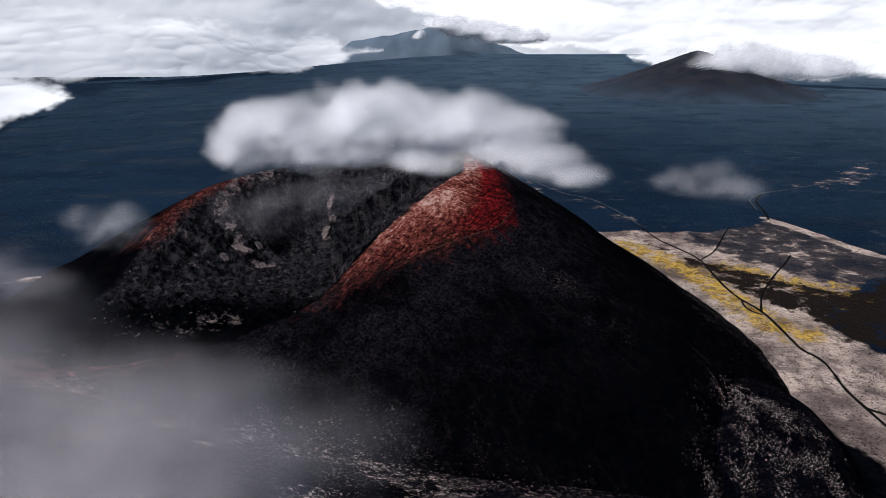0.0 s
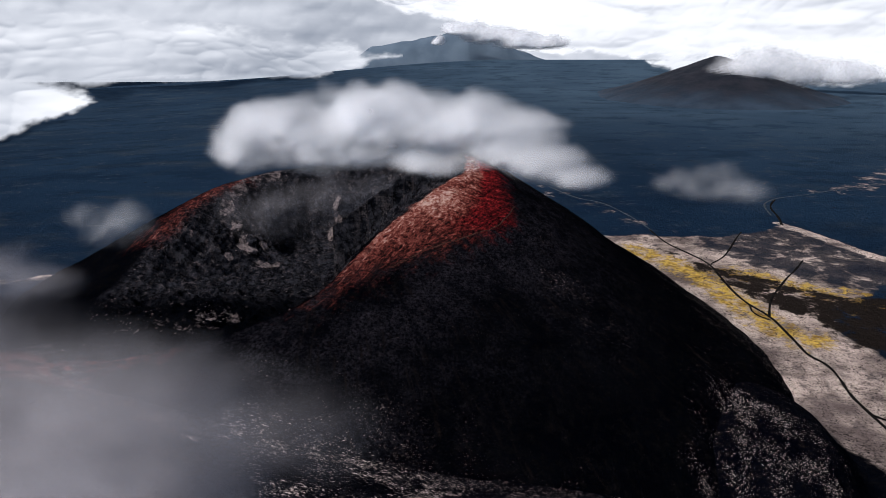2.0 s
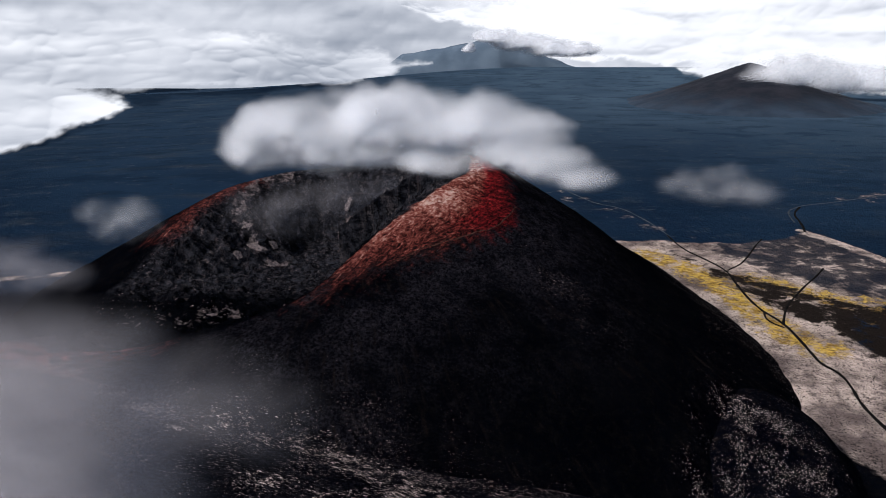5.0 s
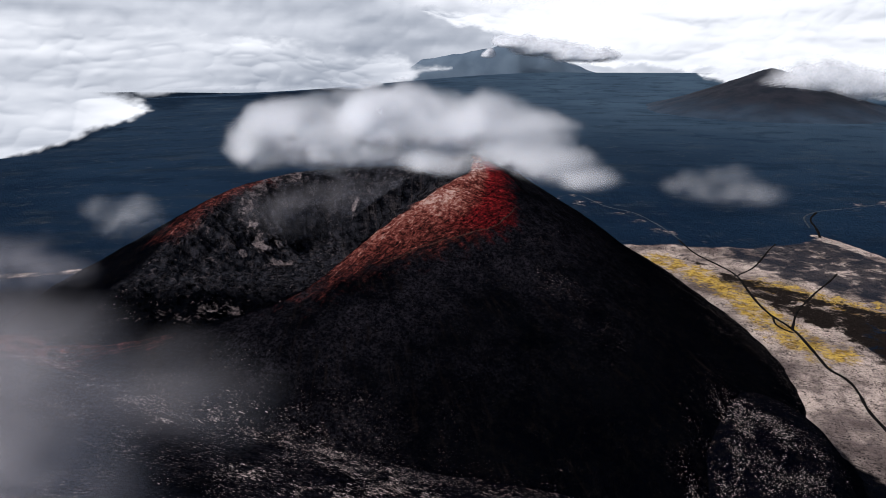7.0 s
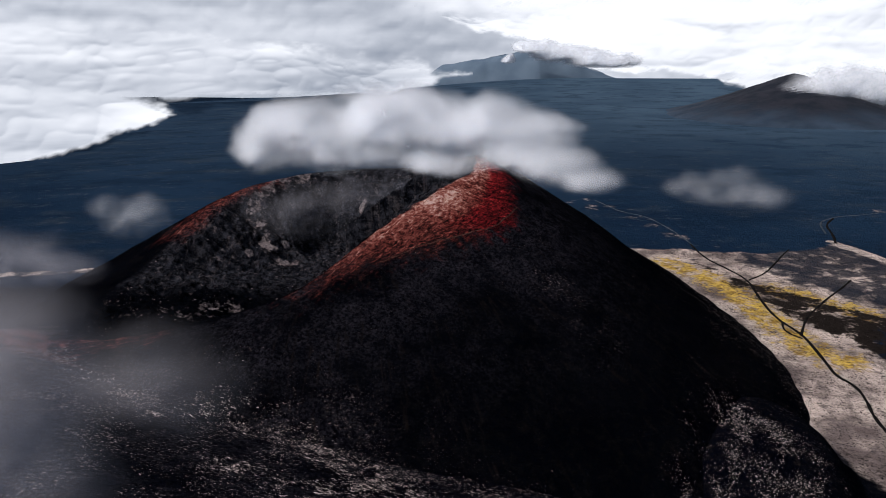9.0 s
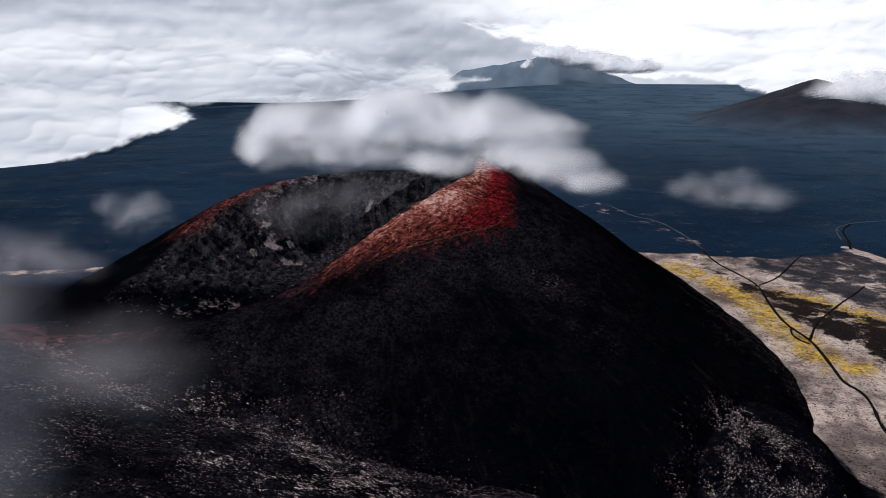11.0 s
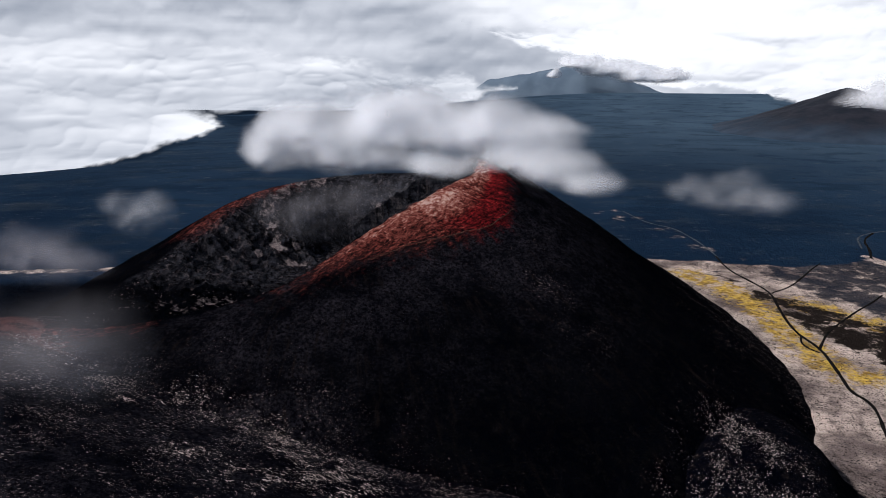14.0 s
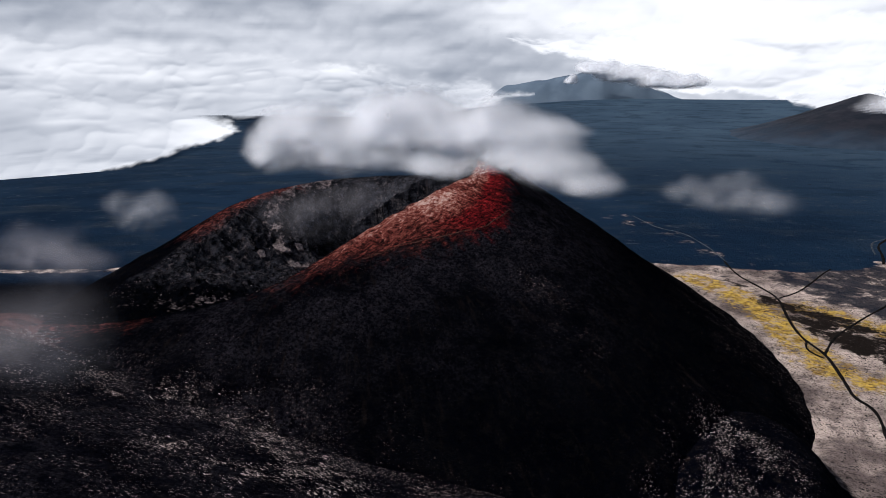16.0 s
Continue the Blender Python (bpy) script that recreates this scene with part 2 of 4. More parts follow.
def cinder_material():
    """Black scoria, oxidised red and pale crusts where the fields say so."""
    m = Nodes("cinder")
    fine, grit = m.noise(4.5, 6, 0.65), m.noise(0.9, 4, 0.7)
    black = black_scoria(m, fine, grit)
    crisp = m.noise(2.6, 9, 0.74, None, 0.4)
    along, down = m.noise(1.0, 8, 0.66, m.pair(9.0, 2.6), 0.9), m.noise(1.0, 8, 0.66, m.pair(1.9, 22.0), 0.4)
    # cinders slide down the flanks in narrow runs
    runs = m.calc("MULTIPLY", m.span(down, 0.52, 0.70), m.span(m.noise(30, 6, 0.6), 0.40, 0.62))
    black = m.blend(m.calc("MULTIPLY", runs, m.span(m.field("rim_off"), 0.0, 20.0)), black, (0.011, 0.0085, 0.0085))
    spark = m.calc("MULTIPLY", m.span(m.noise(1.0, 6, 0.75, m.pair(0.9, 2.6)), 0.62, 0.70), m.span(m.noise(19, 7, 0.7), 0.46, 0.62))
    black = m.blend(m.calc("MULTIPLY", spark, m.span(m.field("rim_off"), 0.0, 20.0)), black, (0.10, 0.082, 0.078))
    # crater rock: dark, broken, with pale edges
    rock = m.blend(m.span(m.noise(7, 8, 0.7), 0.40, 0.66), (0.0040, 0.0050, 0.0085), (0.048, 0.049, 0.061))
    rock = m.blend(m.span(crisp, 0.58, 0.70), rock, (0.22, 0.20, 0.205))
    rock = m.blend(m.calc("MULTIPLY", m.span(m.noise(1.1, 8, 0.8), 0.60, 0.68), m.span(m.noise(14, 6, 0.6), 0.42, 0.60)), rock, (0.20, 0.175, 0.175))
    bent = m.add("ShaderNodeVectorMath")
    bent.operation = "MULTIPLY_ADD"
    m.tree.links.new(m.add("ShaderNodeTexNoise", Scale=0.22, Detail=6.0, Vector=m.place()).outputs["Color"], bent.inputs[0])
    bent.inputs[1].default_value = (7, 7, 9)
    m.tree.links.new(m.place((1.0, 1.0, 0.45)), bent.inputs[2])
    blocks = m.add("ShaderNodeTexVoronoi", Scale=0.2, Vector=bent.outputs[0])
    blocks.feature = "DISTANCE_TO_EDGE"
    tone = m.add("ShaderNodeTexVoronoi", Scale=0.2, Vector=bent.outputs[0])
    shade = m.add("ShaderNodeSeparateColor", Color=tone.outputs["Color"])
    rock = m.blend(m.calc("MULTIPLY", m.span(shade.outputs[0], 0.72, 1.0), m.span(crisp, 0.45, 0.58)), rock, (0.10, 0.088, 0.092))
    rock = m.blend(m.calc("MULTIPLY", m.span(blocks.outputs["Distance"], 0.14, 0.01), m.span(m.noise(12, 6, 0.6), 0.42, 0.58)), rock, (0.002, 0.002, 0.003))
    strata = m.noise(1.0, 8, 0.7, m.pair(26.0, 2.2), 0.8)
    rock = m.blend(m.calc("MULTIPLY", m.span(strata, 0.53, 0.66), 0.55), rock, (0.075, 0.062, 0.064))
    colour = m.blend(m.field("rock"), black, rock)
    # oxidised scoria: from dark brown over red to pale pink
    streak = m.calc("ADD", m.calc("MULTIPLY", along, m.calc("SUBTRACT", 1.0, m.field("fall"))), m.calc("MULTIPLY", down, m.field("fall")))
    heat = m.calc("ADD", m.field("warmth"), m.calc("MULTIPLY", m.calc("SUBTRACT", streak, 0.5), 1.5))
    heat = m.calc("ADD", heat, m.calc("MULTIPLY", m.calc("SUBTRACT", crisp, 0.5), 2.1))
    heat = m.calc("ADD", heat, m.calc("MULTIPLY", m.calc("SUBTRACT", grit, 0.5), 0.45))
    rust = m.ramp(heat, [(0.0, (0.010, 0.006, 0.007)), (1.0, (0.76, 0.56, 0.50)), (0.24, (0.040, 0.013, 0.012)), (0.42, (0.135, 0.032, 0.027)), (0.60, (0.27, 0.078, 0.060)), (0.80, (0.50, 0.24, 0.195))])
    crimson = m.ramp(heat, [(0.0, (0.010, 0.003, 0.004)), (1.0, (0.46, 0.10, 0.085)), (0.32, (0.085, 0.008, 0.010)), (0.60, (0.26, 0.017, 0.020))])
    red = m.blend(m.field("deep"), rust, crimson)
    red = m.blend(m.calc("MULTIPLY", m.span(m.noise(1.0, 7, 0.72, m.pair(7.0, 1.5), 0.6), 0.57, 0.66), 0.8), red, (0.022, 0.010, 0.010))
    redness = m.calc("ADD", m.field("red"), m.calc("MULTIPLY", m.calc("SUBTRACT", m.noise(7, 8, 0.7), 0.5), 1.3))
    colour = m.blend(m.calc("MULTIPLY", m.span(redness, 0.12, 0.85), m.span(m.field("red"), 0.0, 0.12)), colour, red)
    grey = m.blend(m.span(crisp, 0.38, 0.62), (0.045, 0.038, 0.042), (0.30, 0.25, 0.25))
    greyness = m.calc("ADD", m.field("crust"), m.calc("MULTIPLY", m.calc("SUBTRACT", m.noise(9, 8, 0.68), 0.5), 3.0))
    colour = m.blend(m.span(greyness, 0.60, 1.0), colour, grey)
    relief = m.calc("ADD", m.calc("MULTIPLY", crisp, 2.2), m.calc("MULTIPLY", grit, 0.6))
    relief = m.calc("ADD", relief, m.calc("MULTIPLY", m.calc("MULTIPLY", streak, m.field("red")), 1.6))
    return m.surface(colour, 1.0, m.bump(relief, 1.0, 2.8), 0.0)


def land_material():
    """The plain: dark lava, pale ash, yellow lichen, scoria on the slope; distance haze and cloud shade painted in."""
    m = Nodes("land")
    huge, wide, fine, grit = m.noise(420, 6), m.noise(60, 6, 0.6), m.noise(9, 6, 0.65), m.noise(1.1, 5, 0.7)
    streaky = m.noise(120, 7, 0.6, m.place((0.6, 1.0, 1.0)))
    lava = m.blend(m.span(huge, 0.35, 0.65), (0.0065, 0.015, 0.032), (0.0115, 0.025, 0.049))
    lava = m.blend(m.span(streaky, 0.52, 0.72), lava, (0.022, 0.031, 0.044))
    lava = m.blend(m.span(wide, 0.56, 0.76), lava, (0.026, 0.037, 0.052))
    # far lava paler and bluer: distance haze put into its colour
    far_haze = m.blend(m.span(m.noise(240, 7, 0.6, m.place((0.7, 1.0, 1.0))), 0.36, 0.68), (0.036, 0.060, 0.092), (0.050, 0.080, 0.116))
    lava = m.blend(m.field("far_haze"), lava, far_haze)
    flecked = m.noise(14, 8, 0.72, m.place((0.65, 1.0, 1.0)))
    lava = m.blend(m.calc("MULTIPLY", m.span(flecked, 0.56, 0.68), m.span(wide, 0.42, 0.62, 0.15, 0.75)), lava, (0.060, 0.068, 0.080))
    lava = m.blend(m.calc("MULTIPLY", m.span(m.noise(75, 8, 0.68, m.place((0.6, 1.0, 1.0))), 0.50, 0.38), 0.4), lava, (0.006, 0.013, 0.026))
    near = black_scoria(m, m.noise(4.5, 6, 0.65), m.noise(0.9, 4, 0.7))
    near = m.blend(m.calc("MULTIPLY", m.field("red"), m.span(fine, 0.3, 0.6)), near, (0.15, 0.058, 0.052))
    colour = m.blend(m.field("near"), lava, near)
    ash = m.blend(m.span(wide, 0.36, 0.62), (0.13, 0.103, 0.098), (0.62, 0.51, 0.45))
    ash = m.blend(m.calc("MULTIPLY", m.span(fine, 0.50, 0.64), 0.7), ash, (0.13, 0.105, 0.10))
    ash = m.blend(m.span(grit, 0.50, 0.64), ash, (0.07, 0.057, 0.054))
    ash = m.blend(m.calc("MULTIPLY", m.span(m.noise(4.2, 9, 0.75), 0.53, 0.62), m.span(m.noise(40, 6, 0.6), 0.42, 0.58)), ash, (0.045, 0.036, 0.033))
    speck = m.calc("MULTIPLY", m.span(m.cells(2.4)[0], 0.34, 0.16), m.span(m.noise(7, 6, 0.7), 0.44, 0.56))
    ash = m.blend(speck, ash, (0.03, 0.027, 0.027))
    # cloud shade mixed with dark cinders, painted over the ash
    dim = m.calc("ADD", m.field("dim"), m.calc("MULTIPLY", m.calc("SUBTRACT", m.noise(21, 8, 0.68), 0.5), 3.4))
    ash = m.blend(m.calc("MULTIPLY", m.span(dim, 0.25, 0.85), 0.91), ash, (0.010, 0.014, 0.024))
    edge = m.calc("MULTIPLY", m.calc("SUBTRACT", m.noise(30, 8, 0.68), 0.5), 1.8)
    ashen = m.calc("MULTIPLY", m.span(m.calc("ADD", m.field("ash"), edge), 0.30, 0.70), m.span(m.field("ash"), 0.0, 0.15))
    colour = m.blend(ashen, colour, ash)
    tuft = m.noise(3.4, 9, 0.74, None, 0.3)
    lichen = m.blend(m.span(fine, 0.36, 0.62), (0.22, 0.135, 0.030), (0.62, 0.42, 0.085))
    lichen = m.blend(m.calc("MULTIPLY", m.span(tuft, 0.50, 0.60), 0.85), lichen, (0.060, 0.040, 0.020))
    patchy = m.calc("MULTIPLY", m.calc("SUBTRACT", m.noise(11, 9, 0.78), 0.5), 3.4)
    lichened = m.calc("MULTIPLY", m.span(m.calc("ADD", m.field("lichen"), patchy), 0.54, 1.10), m.span(m.field("lichen"), 0.0, 0.2))
    colour = m.blend(lichened, colour, lichen)
    dark = m.calc("MULTIPLY", m.calc("SUBTRACT", m.noise(18, 9, 0.76), 0.5), 3.6)
    colour = m.blend(m.span(m.calc("ADD", m.field("flow"), dark), 0.40, 0.75), colour, (0.014, 0.011, 0.010))
    relief = m.calc("ADD", m.calc("MULTIPLY", fine, 2.0), m.calc("MULTIPLY", grit, 0.5))
    return m.surface(colour, 1.0, m.bump(relief, 1.0, 2.2), 0.0)


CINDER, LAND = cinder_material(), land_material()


# ======== mesh helpers ========
def mesh_from(name, verts, faces, material, fields=None, flat=False):
    me = bpy.data.meshes.new(name)
    verts, faces = np.asarray(verts, np.float32), np.asarray(faces, np.int32)
    me.vertices.add(len(verts))
    me.vertices.foreach_set("co", verts.ravel())
    size = faces.shape[1]
    me.loops.add(faces.size)
    me.loops.foreach_set("vertex_index", faces.ravel())
    me.polygons.add(len(faces))
    me.polygons.foreach_set("loop_start", np.arange(0, faces.size, size, dtype=np.int32))
    me.polygons.foreach_set("loop_total", np.full(len(faces), size, np.int32))
    me.polygons.foreach_set("use_smooth", np.full(len(faces), not flat))
    me.update(calc_edges=True)
    for key, v in (fields or {}).items():
        me.attributes.new(key, "FLOAT", "POINT").data.foreach_set("value", np.asarray(v, np.float32).ravel())
    me.materials.append(material)
    return me


def sheet(xs, ys):
    """Grid of plan places and its quads."""
    gx, gy = np.meshgrid(xs, ys)
    nx, ny = len(xs), len(ys)
    i = (np.arange(ny - 1)[:, None] * nx + np.arange(nx - 1)[None, :]).ravel()
    return gx.ravel(), gy.ravel(), np.stack([i, i + 1, i + nx + 1, i + nx], 1)


def spread(lo, fine_lo, fine_hi, hi, step, grow=1.09):
    """Places along an axis: even in the middle, wider apart outwards."""
    mid = list(np.arange(fine_lo, fine_hi + step / 2, step))
    a, s = [], step
    while not a or a[-1] > lo:
        s *= grow
        a.append((a[-1] if a else fine_lo) - s)
    b, s = [], step
    while not b or b[-1] < hi:
        s *= grow
        b.append((b[-1] if b else mid[-1]) + s)
    return np.array(a[::-1] + mid + b)


def drop_unused(faces, *arrays):
    used = np.unique(faces)
    back = np.full(faces.max() + 1, -1)
    back[used] = np.arange(len(used))
    return (back[faces], *(a[used] for a in arrays))


# ======== ground ========
MAIN_TRACK = [(248, 855), (253, 799), (268, 763), (281, 724), (277, 676), (276, 618), (287, 585), (287, 553), (286, 525),
              (285, 505), (293, 492), (291, 468), (286, 447), (286, 418), (287, 397), (286, 370)]
ASH = [(120, 822), (192, 824), (234, 829), (287, 822), (345, 829), (399, 858), (426, 884), (444, 833), (464, 767), (482, 732),
       (470, 690), (400, 640), (340, 600), (330, 560), (345, 500), (420, 420), (420, 300), (285, 280), (264, 345), (244, 395), (215, 445), (150, 500)]
FLOW = [(235, 790), (256, 735), (268, 680), (282, 640), (300, 600), (318, 572), (335, 520), (352, 505), (440, 480), (520, 560), (440, 660), (385, 622), (353, 655), (322, 680), (290, 712), (262, 750)]
# far ash darkened by colour: cloud shade mixed with dark cinders
SHADED_ASH = [(275, 800), (330, 850), (430, 900), (520, 760), (500, 640), (410, 640), (365, 660), (325, 705), (300, 740)]


def build_ground():
    xs, ys = spread(-4300, -330, 480, 4300, 3.0, 1.045), spread(-700, 150, 960, 4760, 3.0, 1.045)
    x, y, faces = sheet(xs, ys)
    z = ground_height(x, y)
    fields = {
        "ash": np.maximum.reduce([
            smooth(-14, 14, within(x, y, ASH)) * smooth(7, 0, mound_height(x, y) + 6 + 3 * fbm(x / 12, y / 12, seed=6)),
            0.9 * smooth(10, 3, way_distance(x, y, [(420, 886), (444, 835), (464, 770), (484, 732)])),
            0.30 * smooth(50, 4, way_distance(x, y, [(120, 1120), (146, 1073), (187, 1002), (227, 925), (255, 858)])),
            0.64 * smooth(16, 2, way_distance(x, y, [(-700, 610), (-520, 632), (-440, 652), (-412, 663), (-385, 668)])),
            0.30 * smooth(60, 10, way_distance(x, y, [(560, 1073), (623, 1093), (694, 1154), (795, 1247)]))]),
        "lichen": np.maximum.reduce([
            0.95 * smooth(40, 6, way_distance(x, y, [(205, 778), (240, 730), (258, 684), (272, 616), (282, 558), (300, 536)])),
            0.95 * smooth(38, 5, way_distance(x, y, [(296, 700), (326, 672), (358, 640), (386, 612)])),
            0.8 * smooth(18, 2, way_distance(x, y, [(386, 650), (397, 638)])), 0.8 * smooth(17, 2, way_distance(x, y, [(364, 593), (380, 585)])),
            0.7 * smooth(16, 2, way_distance(x, y, [(405, 605), (420, 600)])), 0.7 * smooth(16, 2, way_distance(x, y, [(276, 520), (284, 514)]))]),
        "flow": np.maximum(0.85 * smooth(-14, 16, within(x, y, FLOW)), 0.6 * smooth(9, 2, way_distance(x, y, [(255, 745), (279, 701), (285, 641)])),
            0.36 * smooth(30, 6, way_distance(x, y, [(230, 765), (267, 690), (290, 660), (350, 620)]))),
        # tones down pale patches; adds painted cloud shade, spared at the sunlit far edge
        "dim": 0.3 * (x < -300) + 0.55 * smooth(60, 30, way_distance(x, y, [(120, 1120), (187, 1002), (255, 870)])) + 0.85 * smooth(-16, 26, within(x, y, SHADED_ASH)) - 0.9 * smooth(14, 5, way_distance(x, y, [(420, 886), (444, 835), (464, 770), (484, 732)])),
        # painted haze, growing with distance
        "far_haze": smooth(900, 2900, np.hypot(x, y)) * (0.25 + 0.75 * smooth(-1100, 500, x)),
        "near": np.maximum(smooth(560, 420, np.hypot(x + 30, y - 200)), 0.92 * smooth(170, 70, way_distance(x, y, [(-480, 500), (-380, 520), (-310, 420)])) * smooth(25, 60, way_distance(x, y, [(-700, 610), (-520, 632), (-440, 652), (-412, 663), (-385, 668)]))),
        "dust_haze": 0.5 * smooth(2, 12, z) * smooth(70, 0, x) * smooth(620, 400, np.hypot(x, y)),
        "fleck": smooth(2, 12, z) * smooth(620, 400, np.hypot(x, y)) * (1 - 0.68 * smooth(90, 120, x)),
        "red": smooth(34, 6, way_distance(x, y, [(-300, 325), (-196, 334), (-120, 345)])) * 0.6,
    }
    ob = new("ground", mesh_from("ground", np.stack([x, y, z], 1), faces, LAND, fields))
    return tagged(ob, "dark lava plain with pale ash and yellow lichen", "ground", kind="structure")


build_ground()


# ======== the cone ========
TALUS = [(166, 394), (178, 402), (196, 384), (212, 350), (226, 318), (222, 285), (150, 280), (138, 330)]      # pale scree on the foot


def build_cone():
    step = 1.0
    xs, ys = np.arange(-470, 300, step), np.arange(200, 900, step)
    x, y, faces = sheet(xs, ys)
    z, d, th, shelf = cone_shape(x, y)
    low = ground_height(x, y)
    grid = z.reshape(len(ys), len(xs))
    sy, sx = np.gradient(grid, step)
    normal = np.stack([-sx.ravel(), -sy.ravel(), np.ones(len(x))], 1)
    normal /= np.linalg.norm(normal, axis=1)[:, None]
    keep = (z > low - 1.2)[faces].any(1) & (np.hypot(x - CRATER[0], y - CRATER[1]) < 420)[faces].all(1)
    deg = np.degrees(th) % 360
    turn = np.where(deg < 90, deg + 360, deg)
    arc = smooth(258, 305, turn) * smooth(364, 346, turn)
    ragged = 5 * fbm(x / 12, y / 12, octaves=3, seed=27)
    across = d + ragged
    falls = fbm(th * 34, d / 50, octaves=4, seed=35, gain=0.6, ridged=True)
    lines = fbm(th * 15, d / 4.5, octaves=5, seed=34, gain=0.65, ridged=True)
    fields = {
        "red": (0.82 + 0.3 * lines + 0.3 * falls * smooth(315, 330, turn)) * np.maximum.reduce([
            arc * smooth(-9, 0, across) * smooth(shelf + 22, shelf - 8, across + 9 * falls),
            0.27 * smooth(262, 285, turn) * smooth(325, 305, turn) * smooth(shelf + 34, shelf, across) * (d > 0),
            0.45 * smooth(232, 240, turn) * smooth(262, 250, turn) * smooth(26, 6, np.abs(across)),
            0.6 * smooth(46, 8, way_distance(x, y, [(-212, 665), (-226, 630), (-236, 602), (-246, 572)])) * smooth(-26, -6, d)]),
        "rim_way": np.radians(turn) * 130, "rim_off": d,
        "fall": smooth(320, 336, turn),
        "warmth": (0.33 + 0.30 * smooth(276, 296, turn) * smooth(342, 330, turn) * smooth(-10, 0, across) * smooth(0.50 * shelf + 2, 0.10 * shelf - 2, across)
                   + 0.16 * smooth(314, 321, turn) * smooth(338, 328, turn) * smooth(36, 18, across) + 0.14 * lines - 0.17 * smooth(0.55 * shelf, shelf + 6, across) + 0.14 * smooth(336, 346, turn) + 0.22 * smooth(334, 342, turn) * smooth(14, 3, across)),
        "crust": np.maximum.reduce([
            0.8 * smooth(15, 3, way_distance(x, y, [(-175, 698), (-197, 680), (-204, 651), (-203, 620)])),
            0.72 * smooth(20, 4, way_distance(x, y, [(-203, 620), (-178, 588), (-154, 574)])),
            0.75 * smooth(8, 2, way_distance(x, y, [(-113, 687), (-109, 674)])), 0.75 * smooth(8, 2, way_distance(x, y, [(-116, 667), (-114, 656)])),
            0.40 * smooth(0, -25, d) * smooth(34, 50, z) * smooth(110, 150, turn) * smooth(260, 200, turn),
            0.55 * smooth(30, 5, way_distance(x, y, [(-197, 400), (-160, 412), (-144, 429)])) * smooth(70, 60, z)]),
        "deep": smooth(310, 325, turn) * smooth(0.48, 0.70, across / np.maximum(shelf, 1) + 0.16 * falls + 0.12 * smooth(338, 348, turn)),
        # the second term greys the upper flank, as painted haze
        "dust_haze": np.maximum(0.85 * smooth(75, 55, z) * smooth(20, -60, x) * (d > 0) * smooth(335, 310, y), 0.95 * smooth(shelf + 130, shelf + 15, d) * (d > 0) * smooth(250, 272, turn)),
        "rock": smooth(3, -8, d) * smooth(440, 490, y + 0.5 * fbm(x / 20, y / 20, seed=33) * 40),
        "fleck": np.maximum(0.85 * smooth(75, 55, z) * smooth(20, -60, x) * (d > 0) * smooth(335, 310, y),
                            0.50 * smooth(20, 4, way_distance(x, y, [(60, 440), (80, 413), (108, 386)]))),
    }
    fields["fleck"] = np.maximum(fields["fleck"], 0.45 * smooth(-6, 8, within(x, y, TALUS)))
    inside = (d < -1)[faces].all(1)
    rim = ~inside & ((arc > 0.15) & (d < shelf + 4))[faces].all(1)
    cone = tagged(new("cinder_cone"), "black volcanic cinder cone with a red-rimmed open crater", "volcano")
    cone.location = (CRATER[0], CRATER[1], 0)
    for name, mask, label in (("outer_slope", ~inside & ~rim, "smooth slope of black scoria"), ("crater_wall", inside, "rugged dark rock wall with pale crusts"),
                              ("red_rim", rim, "oxidised red and pink scoria terrace")):
        f, px, py, pz, pn, *vals = drop_unused(faces[keep & mask], x, y, z, normal, *fields.values())
        me = mesh_from(name, np.stack([px - CRATER[0], py - CRATER[1], pz], 1), f, CINDER, dict(zip(fields, vals)))
        me.normals_split_custom_set_from_vertices(pn.tolist())
        ob = tagged(new(name, me), label)
        ob.parent = cone
    return cone


build_cone()


# ======== the far cone ========
FAR_CONE = (930.0, 2650.0)


def far_material():
    m = Nodes("far cinder")
    # foot paler and bluer, haze put into the colour to match the plain
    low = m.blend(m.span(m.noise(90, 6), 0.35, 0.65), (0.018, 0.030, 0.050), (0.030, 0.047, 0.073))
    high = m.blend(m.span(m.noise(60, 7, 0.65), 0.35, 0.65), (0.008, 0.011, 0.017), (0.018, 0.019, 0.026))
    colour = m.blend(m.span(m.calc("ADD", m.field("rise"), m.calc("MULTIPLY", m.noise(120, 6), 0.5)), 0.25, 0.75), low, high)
    return m.surface(colour, 0.95, m.bump(m.noise(25, 5), 0.6, 6.0), 0.1)


def build_far_cone():
    xs, ys = np.arange(FAR_CONE[0] - 620, FAR_CONE[0] + 620, 8.0), np.arange(FAR_CONE[1] - 620, FAR_CONE[1] + 620, 8.0)
    x, y, faces = sheet(xs, ys)
    dx, dy = x - FAR_CONE[0], y - FAR_CONE[1]
    r, th = np.hypot(dx, dy), np.arctan2(dy, dx)
    z = -40 + 160 * np.maximum(0, 1 - np.sqrt(r * r + 30 ** 2) / 560) ** 1.45 * 1.08
    z = z + 4 * fbm(th * 5, r / 150, octaves=4, seed=31) + 2.5 * fbm(x / 40, y / 40, octaves=4, seed=32)
    keep = (z > ground_height(x, y) - 2)[faces].any(1)
    faces, x, y, z = drop_unused(faces[keep], x, y, z)
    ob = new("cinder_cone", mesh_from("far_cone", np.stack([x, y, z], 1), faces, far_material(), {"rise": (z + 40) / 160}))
    return tagged(ob, "distant dark cinder cone with its top in cloud", "volcano")


build_far_cone()


